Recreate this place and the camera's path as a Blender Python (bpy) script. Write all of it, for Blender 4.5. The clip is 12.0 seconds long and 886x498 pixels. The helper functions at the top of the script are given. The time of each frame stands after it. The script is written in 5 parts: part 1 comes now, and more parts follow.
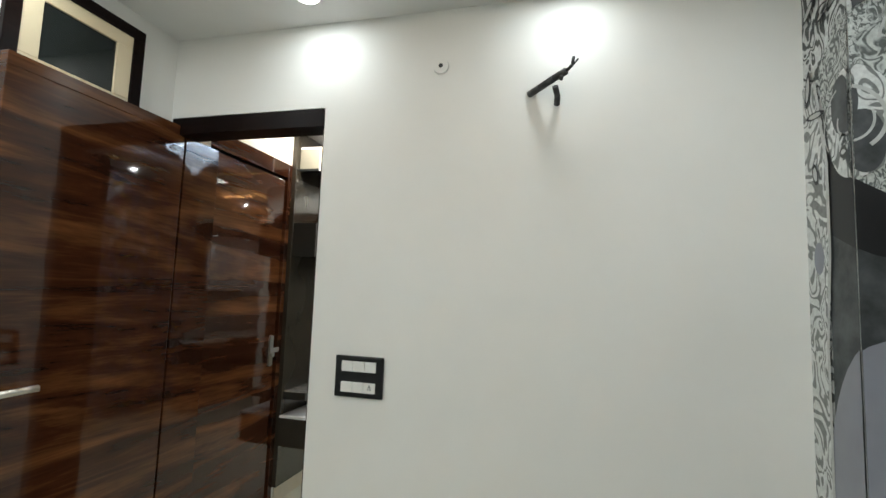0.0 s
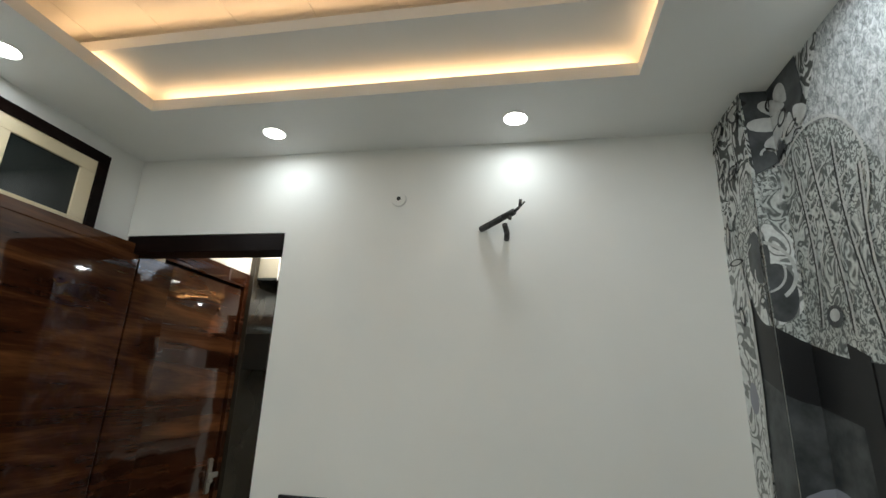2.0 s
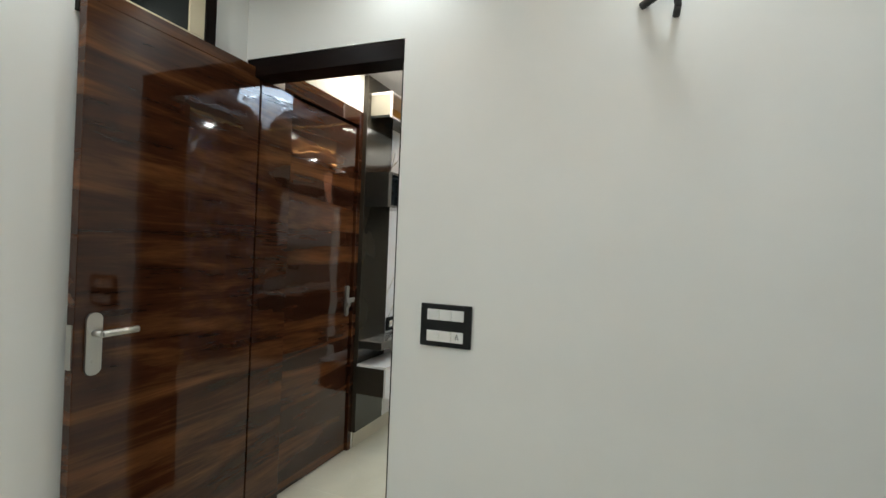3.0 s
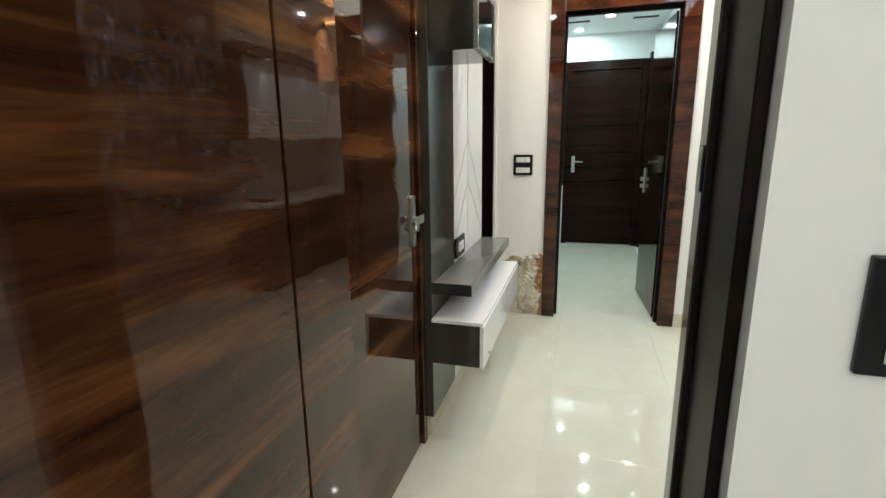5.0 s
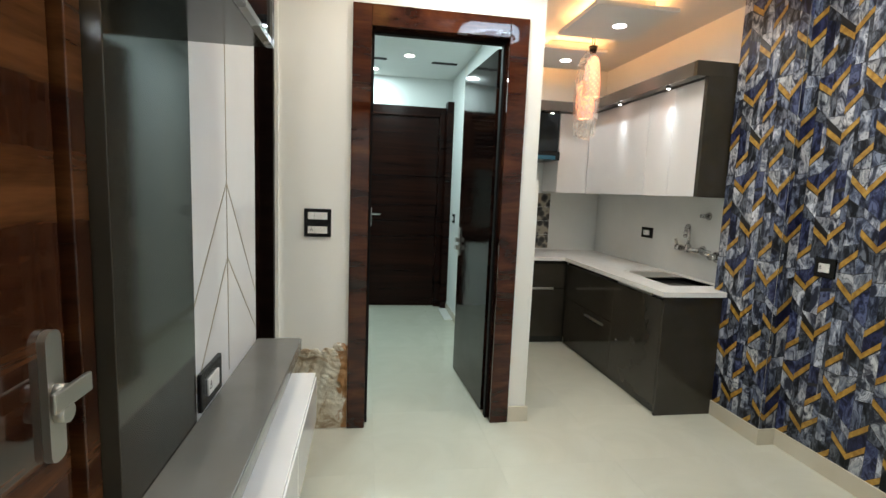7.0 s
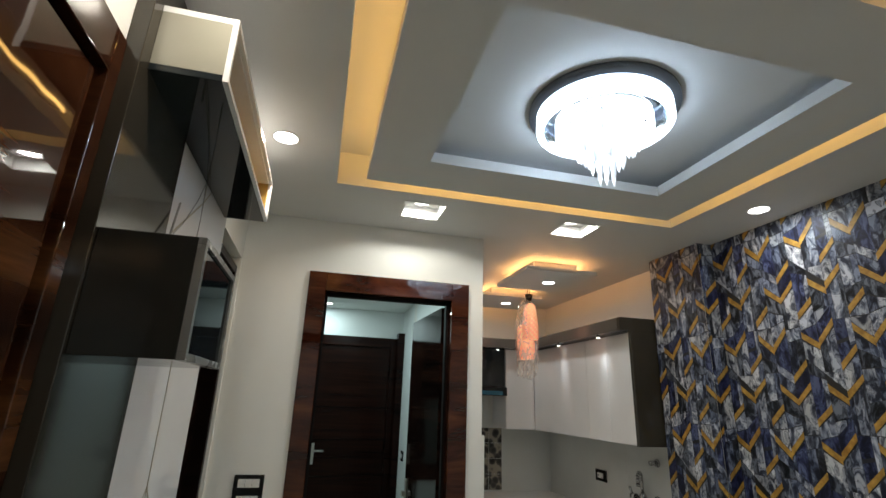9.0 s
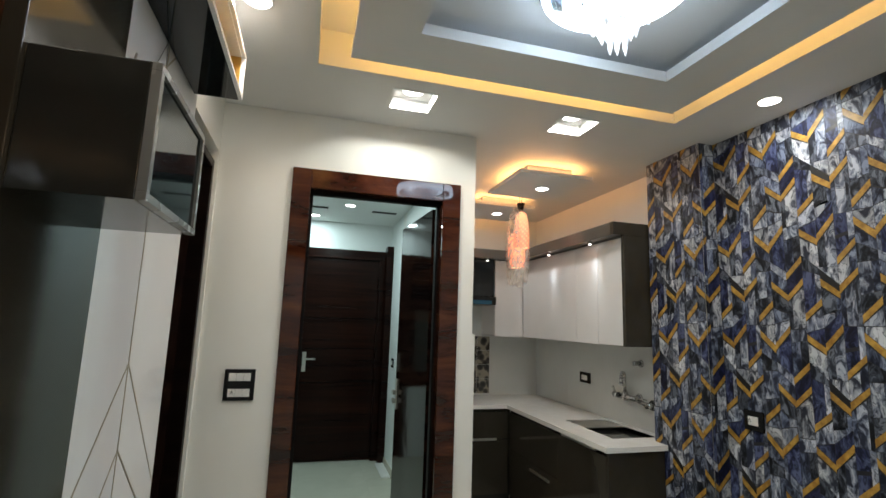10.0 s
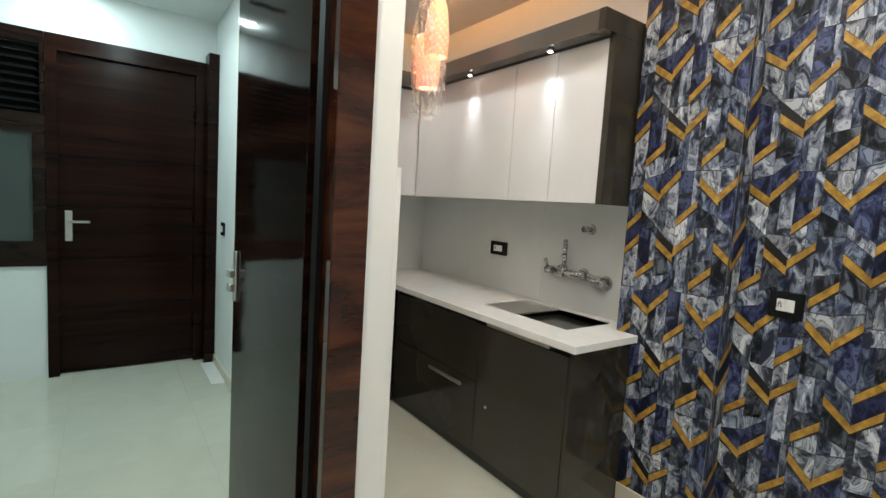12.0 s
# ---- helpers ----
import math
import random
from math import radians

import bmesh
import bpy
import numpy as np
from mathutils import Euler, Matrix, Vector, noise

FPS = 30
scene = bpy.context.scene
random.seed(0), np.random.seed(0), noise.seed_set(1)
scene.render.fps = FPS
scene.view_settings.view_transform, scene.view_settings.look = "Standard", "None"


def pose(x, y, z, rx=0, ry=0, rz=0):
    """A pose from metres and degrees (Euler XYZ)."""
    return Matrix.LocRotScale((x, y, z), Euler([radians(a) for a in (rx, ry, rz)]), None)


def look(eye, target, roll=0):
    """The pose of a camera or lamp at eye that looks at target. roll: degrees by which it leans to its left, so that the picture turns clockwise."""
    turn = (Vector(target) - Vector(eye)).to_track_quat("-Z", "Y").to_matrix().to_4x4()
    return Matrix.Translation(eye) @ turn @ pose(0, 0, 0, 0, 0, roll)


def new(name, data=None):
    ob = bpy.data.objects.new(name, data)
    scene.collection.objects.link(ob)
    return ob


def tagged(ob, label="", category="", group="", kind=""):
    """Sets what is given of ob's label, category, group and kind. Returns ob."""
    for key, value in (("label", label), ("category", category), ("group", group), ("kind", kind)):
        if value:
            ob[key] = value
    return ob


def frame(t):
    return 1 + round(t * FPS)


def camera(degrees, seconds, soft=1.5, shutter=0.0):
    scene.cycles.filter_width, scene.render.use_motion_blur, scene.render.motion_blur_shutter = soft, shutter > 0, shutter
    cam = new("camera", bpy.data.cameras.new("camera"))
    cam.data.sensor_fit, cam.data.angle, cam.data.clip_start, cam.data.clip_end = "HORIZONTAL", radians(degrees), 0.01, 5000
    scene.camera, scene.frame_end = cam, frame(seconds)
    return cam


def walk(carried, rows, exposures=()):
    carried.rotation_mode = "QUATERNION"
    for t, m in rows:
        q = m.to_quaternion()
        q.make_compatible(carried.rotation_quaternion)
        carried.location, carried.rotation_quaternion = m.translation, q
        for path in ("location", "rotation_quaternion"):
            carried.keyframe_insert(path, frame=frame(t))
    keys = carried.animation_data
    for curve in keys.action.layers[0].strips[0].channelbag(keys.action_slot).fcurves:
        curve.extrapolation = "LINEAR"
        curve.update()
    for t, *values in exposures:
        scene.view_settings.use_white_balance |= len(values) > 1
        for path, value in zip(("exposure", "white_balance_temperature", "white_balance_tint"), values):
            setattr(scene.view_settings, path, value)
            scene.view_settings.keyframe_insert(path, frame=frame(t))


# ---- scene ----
cam = camera(85.6, 12.0)
PATH = [
    (0, (1.013, -1.789, 1.404), (0.507, 0.137, 1.591), 2.1),
    (0.5, (1.027, -1.838, 1.59), (0.644, 0.055, 2.109), 2.2),
    (1, (1.049, -1.9, 1.677), (0.75, -0.105, 2.507), 2.1),
    (1.22, (1.057, -1.907, 1.7), (0.772, -0.151, 2.614), 2.1),
    (1.32, (1.061, -1.91, 1.702), (0.781, -0.17, 2.647), 2.1),
    (1.5, (1.065, -1.912, 1.694), (0.778, -0.127, 2.551), 2.0),
    (1.7, (1.063, -1.892, 1.648), (0.759, -0.052, 2.371), 2.1),
    (2, (1.054, -1.843, 1.55), (0.699, 0.044, 2.108), 2.2),
    (2.5, (1.005, -1.791, 1.422), (0.496, 0.129, 1.652), 2.8),
    (3, (0.858, -1.686, 1.35), (0.127, 0.176, 1.355), 2.3),
    (3.2, (0.759, -1.631, 1.341), (-0.036, 0.203, 1.27), 1.7),
    (4.8, (-0.17, -0.818, 1.282), (-0.826, 1.026, 0.873), -0.6),
    (5, (-0.231, -0.713, 1.291), (-0.78, 1.16, 0.854), -0.7),
    (5.5, (-0.377, -0.368, 1.262), (-0.619, 1.556, 0.774), 0.1),
    (6, (-0.402, -0.09, 1.227), (-0.357, 1.836, 0.69), 1.0),
    (6.5, (-0.4, 0.154, 1.23), (-0.199, 2.088, 0.762), 1.7),
    (7, (-0.407, 0.25, 1.313), (-0.086, 2.209, 1.071), 2.3),
    (7.5, (-0.417, 0.256, 1.438), (-0.022, 2.216, 1.5), 2.0),
    (7.7, (-0.404, 0.291, 1.485), (0.001, 2.241, 1.662), 1.7),
    (9.3, (-0.388, 0.119, 1.569), (0.068, 1.966, 2.185), 2.1),
    (9.5, (-0.404, 0.18, 1.562), (0.093, 2.044, 2.09), 1.3),
    (10, (-0.365, 0.269, 1.445), (0.161, 2.174, 1.75), 1.9),
    (10.5, (-0.368, 0.496, 1.387), (0.238, 2.397, 1.51), 2.4),
    (11, (-0.357, 0.822, 1.378), (0.378, 2.682, 1.366), 3.3),
    (11.5, (-0.233, 1.201, 1.334), (0.688, 2.973, 1.215), 3.5),
    (12, (-0.166, 1.584, 1.293), (0.986, 3.208, 1.108), 3.6),
]
EXPOSURES = [(0, -0.1), (0.5, -0.6), (1.0, -0.7), (1.6, -0.74), (2.0, -0.6), (2.5, -0.5), (3.2, -0.08), (4.8, 0.3), (5.5, 0.22), (6.5, 0.02), (7.0, 0.0), (7.7, -0.4), (9.3, -1.05), (9.6, -1.0), (10.0, -0.57), (10.5, -0.4), (11.2, -0.15), (12.0, 0.0)]
walk(cam, [(t, look(eye, target, roll)) for t, eye, target, roll in PATH], EXPOSURES)

# ---- light ----
world = bpy.data.worlds.new("world")
scene.world = world
world.use_nodes = True
world.node_tree.nodes["Background"].inputs[0].default_value = (0.6, 0.7, 0.85, 1)
world.node_tree.nodes["Background"].inputs[1].default_value = 0.0

COOL, WARM, NEUTRAL, AMBER, YELLOW, TEAL = (0.88, 0.97, 1.0), (1.0, 0.92, 0.78), (0.97, 1.0, 0.97), (1.0, 0.56, 0.15), (1.0, 0.61, 0.29), (0.75, 0.98, 1.0)


def disk_lamp(x, y, z, watts, colour, size=0.075):
    data = bpy.data.lights.new("downlight_lamp", "AREA")
    data.shape, data.size, data.energy, data.color = "DISK", size, watts, colour
    ob = new("downlight_lamp", data)
    ob.matrix_world = pose(x, y, z)
    return ob


def strip_lamp(eye, target, length, watts, colour, width=0.02):
    """A light strip that faces from eye to target; its length lies level."""
    data = bpy.data.lights.new("light_strip", "AREA")
    data.shape, data.size, data.size_y, data.energy, data.color = "RECTANGLE", length, width, watts, colour
    ob = new("light_strip", data)
    ob.matrix_world = look(eye, target)
    return ob


BED_LIGHTS = [(0.0, -0.195), (1.008, -0.195), (1.63, -0.82), (-0.625, -0.80), (1.63, -2.0), (-0.625, -2.0), (0.0, -2.75), (1.008, -2.75)]
HALL_LIGHTS = [(1.64, 1.89), (-0.605, 1.885), (1.64, 0.95), (-0.605, 0.95)]
CORRIDOR_LIGHTS = [(-0.058, 4.15), (-0.05, 4.70), (-0.36, 5.27), (-0.06, 3.45)]
ZB, ZL, ZC = 2.56, 2.52, 2.50
# the last four bedroom lamps are unseen, added at higher power as fill
for n, (x, y) in enumerate(BED_LIGHTS):
    disk_lamp(x, y, ZB - 0.012, 1.85 if n < 2 else 3.4 if n < 4 else 8.8, COOL)
for x, y in HALL_LIGHTS:
    disk_lamp(x, y, ZL - 0.012, 6.0 if x < 0 else 4.5, WARM if x < 0 else NEUTRAL)
for x, y in CORRIDOR_LIGHTS:
    disk_lamp(x, y, ZC - 0.012, 6.3, TEAL)
for x in (0.06, 0.945):
    disk_lamp(x, 2.46, ZL + 0.046, 7.5, (1.0, 0.99, 0.9), 0.08)

# ---- materials ----


def material(name, base=(0.8, 0.8, 0.8), rough=0.5, metal=0.0, coat=0.0):
    m = bpy.data.materials.new(name)
    m.use_nodes = True
    b = m.node_tree.nodes["Principled BSDF"]
    b.inputs["Base Color"].default_value = (*base, 1)
    b.inputs["Roughness"].default_value = rough
    b.inputs["Metallic"].default_value = metal
    b.inputs["Coat Weight"].default_value = coat
    b.inputs["Coat Roughness"].default_value = 0.03
    return m


def node(m, kind, **sets):
    n = m.node_tree.nodes.new(kind)
    for key, value in sets.items():
        n.inputs[key.replace("_", " ")].default_value = value
    return n


def link(m, a, b):
    m.node_tree.links.new(a, b)


def coords(m, scale=(1, 1, 1), turn=(0, 0, 0)):
    c = node(m, "ShaderNodeTexCoord")
    p = node(m, "ShaderNodeMapping", Scale=scale, Rotation=turn)
    link(m, c.outputs["Object"], p.inputs["Vector"])
    return p.outputs["Vector"]


def ramp(m, fac, stops):
    r = node(m, "ShaderNodeValToRGB")
    e = r.color_ramp.elements
    while len(e) < len(stops):
        e.new(0.5)
    for el, (at, col) in zip(e, stops):
        el.position, el.color = at, (*col, 1)
    link(m, fac, r.inputs["Fac"])
    return r.outputs["Color"]


def bsdf(m):
    return m.node_tree.nodes["Principled BSDF"]


def bump(m, height, strength=0.1, distance=0.002):
    b = node(m, "ShaderNodeBump", Strength=strength, Distance=distance)
    link(m, height, b.inputs["Height"])
    link(m, b.outputs["Normal"], bsdf(m).inputs["Normal"])


def mix(m, fac, a, b):
    x = m.node_tree.nodes.new("ShaderNodeMix")
    x.data_type = "RGBA"
    if isinstance(fac, float):
        x.inputs[0].default_value = fac
    else:
        link(m, fac, x.inputs[0])
    for value, k in ((a, 6), (b, 7)):
        if isinstance(value, tuple):
            x.inputs[k].default_value = (*value, 1)
        else:
            link(m, value, x.inputs[k])
    return x.outputs[2]


def noise_tex(m, vec, scale, detail=4.0, rough=0.55, distortion=0.0):
    n = node(m, "ShaderNodeTexNoise", Scale=scale, Detail=detail, Roughness=rough, Distortion=distortion)
    link(m, vec, n.inputs["Vector"])
    return n.outputs["Fac"]


def paint(name, a, b, rough=0.55):
    """Wall paint: faint cloudy tone, roller grain."""
    m = material(name, a, rough)
    v = coords(m)
    link(m, ramp(m, noise_tex(m, v, 1.7, 5), [(0.35, a), (0.7, b)]), bsdf(m).inputs["Base Color"])
    bump(m, noise_tex(m, v, 180, 3), 0.08, 0.001)
    return m


def laminate_wood(name, stops, scale=1.0, rough=0.06, along="y"):
    """Glossy wood-look laminate with long bands of grain running level."""
    m = material(name, stops[1][1], rough, 0, 0.0)
    s = {"y": (1.5, 0.75, 7.5), "x": (0.5, 1.5, 13.0)}[along]
    v = coords(m, tuple(k * scale for k in s))
    big = noise_tex(m, v, 1.0, 5, 0.6, 1.1)
    fine = noise_tex(m, coords(m, tuple(k * scale * f for k, f in zip(s, (5, 5, 9)))), 1.0, 4, 0.7, 0.2)
    add = node(m, "ShaderNodeMath")
    add.operation = "MULTIPLY_ADD"
    link(m, fine, add.inputs[0])
    add.inputs[1].default_value = 0.26
    link(m, big, add.inputs[2])
    link(m, ramp(m, add.outputs[0], stops), bsdf(m).inputs["Base Color"])
    smear = node(m, "ShaderNodeMapRange", **{"To_Min": rough * 0.8, "To_Max": rough * 1.6})
    link(m, noise_tex(m, coords(m), 3.0, 3), smear.inputs["Value"])
    link(m, smear.outputs[0], bsdf(m).inputs["Roughness"])
    bump(m, noise_tex(m, coords(m), 6.0, 1), 0.1, 0.01)
    return m


def emitter(name, colour, strength):
    m = material(name, colour)
    bsdf(m).inputs["Emission Color"].default_value = (*colour, 1)
    bsdf(m).inputs["Emission Strength"].default_value = strength
    return m


def gloss(name, a, b, rough, scale=2.5):
    m = material(name, a, rough)
    v = coords(m)
    link(m, ramp(m, noise_tex(m, v, scale, 5), [(0.35, a), (0.7, b)]), bsdf(m).inputs["Base Color"])
    r = node(m, "ShaderNodeMapRange", **{"To_Min": rough * 0.7, "To_Max": rough * 1.5})
    link(m, noise_tex(m, v, 6.0, 4), r.inputs["Value"])
    link(m, r.outputs[0], bsdf(m).inputs["Roughness"])
    return m


M_BED = paint("bedroom_paint", (0.74, 0.74, 0.71), (0.78, 0.78, 0.75))
M_HALL = paint("hall_paint", (0.8, 0.79, 0.74), (0.84, 0.83, 0.785))
M_CORR = paint("corridor_paint", (0.76, 0.79, 0.77), (0.8, 0.82, 0.81))
M_CEIL = paint("ceiling_paint", (0.72, 0.72, 0.71), (0.77, 0.77, 0.76))
M_CEIL_TILE = paint("ceiling_tile_board", (0.7, 0.68, 0.65), (0.76, 0.74, 0.71))
M_JOINT = material("joint_filler", (0.42, 0.4, 0.37), 0.8)
WALNUT = [(0.36, (0.009, 0.003, 0.0019)), (0.5, (0.024, 0.0078, 0.004)), (0.64, (0.047, 0.0158, 0.0066)), (0.84, (0.14, 0.054, 0.0195))]
M_WALNUT = laminate_wood("walnut_laminate", WALNUT, 1.0, 0.032)
M_WALNUT_DARK = laminate_wood("dark_wenge_laminate", [(0.45, (0.004, 0.0022, 0.002)), (0.6, (0.009, 0.004, 0.0032)), (0.74, (0.02, 0.008, 0.005)), (0.88, (0.035, 0.015, 0.009))])
M_FRAME = laminate_wood("polished_frame_wood", [(0.45, (0.012, 0.003, 0.0018)), (0.6, (0.036, 0.009, 0.0042)), (0.74, (0.07, 0.019, 0.0072)), (0.88, (0.115, 0.036, 0.0138))], 1.0, 0.03)
M_FRAME_DARK = laminate_wood("black_brown_frame_wood", [(0.38, (0.002, 0.001, 0.0008)), (0.6, (0.005, 0.0022, 0.0018)), (0.85, (0.011, 0.005, 0.0035))], 1.4, 0.3)
M_FAR = laminate_wood("matt_wenge_laminate", [(0.45, (0.005, 0.0014, 0.001)), (0.6, (0.0105, 0.003, 0.0018)), (0.74, (0.019, 0.0055, 0.003)), (0.88, (0.028, 0.009, 0.005))], 1.0, 0.2, "x")
bsdf(M_FAR).inputs["Specular IOR Level"].default_value = 0.12
bsdf(M_FRAME).inputs["Specular IOR Level"].default_value = 0.45
bsdf(M_WALNUT).inputs["Specular IOR Level"].default_value = 0.45
bsdf(M_WALNUT_DARK).inputs["Specular IOR Level"].default_value = 0.2
bsdf(M_FRAME_DARK).inputs["Specular IOR Level"].default_value = 0.08
M_JAMB = gloss("dark_gloss_reveal_laminate", (0.01, 0.007, 0.006), (0.014, 0.01, 0.008), 0.06)
bsdf(M_JAMB).inputs["Specular IOR Level"].default_value = 0.3
# black that stands for shade in gaps and slots; also colours the door stop
M_GROOVE = material("black_gap_shade_and_trim", (0.003, 0.002, 0.002), 0.6)
bsdf(M_GROOVE).inputs["Specular IOR Level"].default_value = 0.15
M_GREY_LAM = gloss("grey_gloss_laminate", (0.032, 0.027, 0.02), (0.043, 0.037, 0.028), 0.08)
M_SHELF_GREY = gloss("grey_brown_gloss_top", (0.13, 0.125, 0.115), (0.17, 0.16, 0.15), 0.14)
M_PELMET = gloss("brown_grey_gloss_laminate", (0.075, 0.066, 0.058), (0.09, 0.08, 0.07), 0.12)
M_GREY_DARK = gloss("charcoal_gloss_laminate", (0.018, 0.018, 0.016), (0.025, 0.025, 0.022), 0.10)
M_WHITE_LAM = gloss("white_gloss_laminate", (0.74, 0.73, 0.73), (0.79, 0.78, 0.78), 0.05)
M_GLASS_DARK = gloss("dark_tinted_glass", (0.012, 0.016, 0.018), (0.016, 0.02, 0.022), 0.03)
bsdf(M_GLASS_DARK).inputs["Specular IOR Level"].default_value = 0.3
M_BOX_DARK = gloss("unlit_smoked_glass", (0.010, 0.014, 0.016), (0.013, 0.018, 0.02), 0.04)
bsdf(M_BOX_DARK).inputs["Specular IOR Level"].default_value = 0.1
M_GOLD_LINE = material("grey_gold_inlay", (0.28, 0.24, 0.16), 0.35, 0.5)
# pale niche side with its weaker light put into a darker base colour
M_NICHE = gloss("shaded_niche_laminate", (0.27, 0.26, 0.21), (0.32, 0.3, 0.25), 0.15)
M_GOLD = gloss("gold_laminate", (0.42, 0.25, 0.05), (0.5, 0.31, 0.08), 0.3)
M_QUARTZ = gloss("white_quartz", (0.78, 0.77, 0.74), (0.84, 0.83, 0.81), 0.16, 14)
M_SPLASH = gloss("pale_grey_wall_tile", (0.6, 0.61, 0.59), (0.66, 0.67, 0.65), 0.14)
M_STEEL = material("satin_steel", (0.58, 0.565, 0.53), 0.33, 1.0)
M_CHROME = material("chrome", (0.75, 0.75, 0.76), 0.08, 1.0)
M_BLACK = material("black_plastic", (0.007, 0.007, 0.0075), 0.18)
bsdf(M_BLACK).inputs["Specular IOR Level"].default_value = 0.3
M_WHITE_PL = material("white_plastic", (0.75, 0.74, 0.71), 0.35)
# dark discs in this colour stand for the shade inside holes
M_DARK_HOLE = material("dark_socket_hole", (0.03, 0.03, 0.03), 0.6)
M_CREAM = gloss("cream_painted_wood", (0.62, 0.52, 0.33), (0.7, 0.6, 0.42), 0.45)
M_NIGHT_GLASS = material("night_window_glass", (0.008, 0.012, 0.012), 0.06)
M_SKIRT = gloss("cream_skirting_tile", (0.6, 0.55, 0.44), (0.66, 0.61, 0.5), 0.2)
M_LENS = emitter("lamp_lens", (1.0, 0.98, 0.94), 14)
M_RIM = material("white_lamp_rim", (0.8, 0.8, 0.78), 0.3)

# vitrified floor tile
M_TILE = material("cream_vitrified_tile", (0.6, 0.56, 0.47), 0.07)
tv = coords(M_TILE)
tc = ramp(M_TILE, noise_tex(M_TILE, tv, 2.2, 6, 0.6, 1.2), [(0.3, (0.545, 0.54, 0.445)), (0.55, (0.595, 0.59, 0.495)), (0.8, (0.625, 0.62, 0.535))])
oi = node(M_TILE, "ShaderNodeObjectInfo")
tm = mix(M_TILE, 0.06, tc, (0.5, 0.45, 0.35))
hs = node(M_TILE, "ShaderNodeHueSaturation")
vr = node(M_TILE, "ShaderNodeMapRange", **{"To_Min": 0.97, "To_Max": 1.03})
link(M_TILE, oi.outputs["Random"], vr.inputs["Value"])
link(M_TILE, vr.outputs[0], hs.inputs["Value"])
link(M_TILE, tm, hs.inputs["Color"])
link(M_TILE, hs.outputs[0], bsdf(M_TILE).inputs["Base Color"])
sm = node(M_TILE, "ShaderNodeMapRange", **{"To_Min": 0.015, "To_Max": 0.06})
link(M_TILE, noise_tex(M_TILE, tv, 5.0, 5), sm.inputs["Value"])
link(M_TILE, sm.outputs[0], bsdf(M_TILE).inputs["Roughness"])
M_GROUT = material("tile_grout", (0.59, 0.572, 0.47), 0.2)
bsdf(M_TILE).inputs["Specular IOR Level"].default_value = 0.42

# ---- mesh helpers ----


def box(bm, x0, x1, y0, y1, z0, z1, bevel=0.0, mat=0):
    vs = [bm.verts.new((x, y, z)) for x in (x0, x1) for y in (y0, y1) for z in (z0, z1)]
    faces = [bm.faces.new([vs[i] for i in q]) for q in ((0, 1, 3, 2), (4, 6, 7, 5), (0, 4, 5, 1), (2, 3, 7, 6), (0, 2, 6, 4), (1, 5, 7, 3))]
    for f in faces:
        f.material_index = mat
    if bevel:
        edges = list({e for f in faces for e in f.edges})
        r = bmesh.ops.bevel(bm, geom=edges, offset=bevel, segments=2, affect="EDGES", profile=0.5)
        for f in r["faces"]:
            f.material_index = mat
    return bm


def boxes(*rows, bevel=0.0):
    bm = bmesh.new()
    for r in rows:
        box(bm, *r, bevel=bevel)
    return bm


def cyl(bm, a, b, r0, r1=None, seg=16, caps=True):
    """A tapered rod from a to b."""
    a, b = Vector(a), Vector(b)
    r1 = r0 if r1 is None else r1
    q = (b - a).to_track_quat("Z", "Y")
    ra = [bm.verts.new(a + q @ Vector((r0 * math.cos(t), r0 * math.sin(t), 0))) for t in (2 * math.pi * i / seg for i in range(seg))]
    rb = [bm.verts.new(b + q @ Vector((r1 * math.cos(t), r1 * math.sin(t), 0))) for t in (2 * math.pi * i / seg for i in range(seg))]
    for i in range(seg):
        f = bm.faces.new((ra[i], ra[(i + 1) % seg], rb[(i + 1) % seg], rb[i]))
        f.smooth = True
    if caps:
        bm.faces.new(ra[::-1])
        bm.faces.new(rb)
    return bm


def lathe(bm, centre, profile, seg=32, smooth=True):
    """Turns (radius, z) pairs round a vertical axis."""
    cx, cy, cz = centre
    rings = [[bm.verts.new((cx + r * math.cos(t), cy + r * math.sin(t), cz + z)) for t in (2 * math.pi * i / seg for i in range(seg))] for r, z in profile]
    for a, b in zip(rings, rings[1:]):
        for i in range(seg):
            f = bm.faces.new((a[i], a[(i + 1) % seg], b[(i + 1) % seg], b[i]))
            f.smooth = smooth
    return bm


def tube(bm, pts, r, seg=10):
    for a, b in zip(pts, pts[1:]):
        cyl(bm, a, b, r, r, seg)
    return bm


def plate(bm, x0, x1, y, z, w, h, r, seg=6):
    """A rounded plate lying across x."""
    pts = []
    for cy, cz, a0 in ((w / 2 - r, h / 2 - r, 0), (-w / 2 + r, h / 2 - r, 90), (-w / 2 + r, -h / 2 + r, 180), (w / 2 - r, -h / 2 + r, 270)):
        pts += [(y + cy + r * math.cos(radians(a0 + 90 * i / seg)), z + cz + r * math.sin(radians(a0 + 90 * i / seg))) for i in range(seg + 1)]
    a = [bm.verts.new((x0, *p)) for p in pts]
    b = [bm.verts.new((x1, *p)) for p in pts]
    bm.faces.new(a)
    bm.faces.new(b[::-1])
    for i in range(len(a)):
        bm.faces.new((a[i], b[i], b[(i + 1) % len(a)], a[(i + 1) % len(a)]))
    return bm


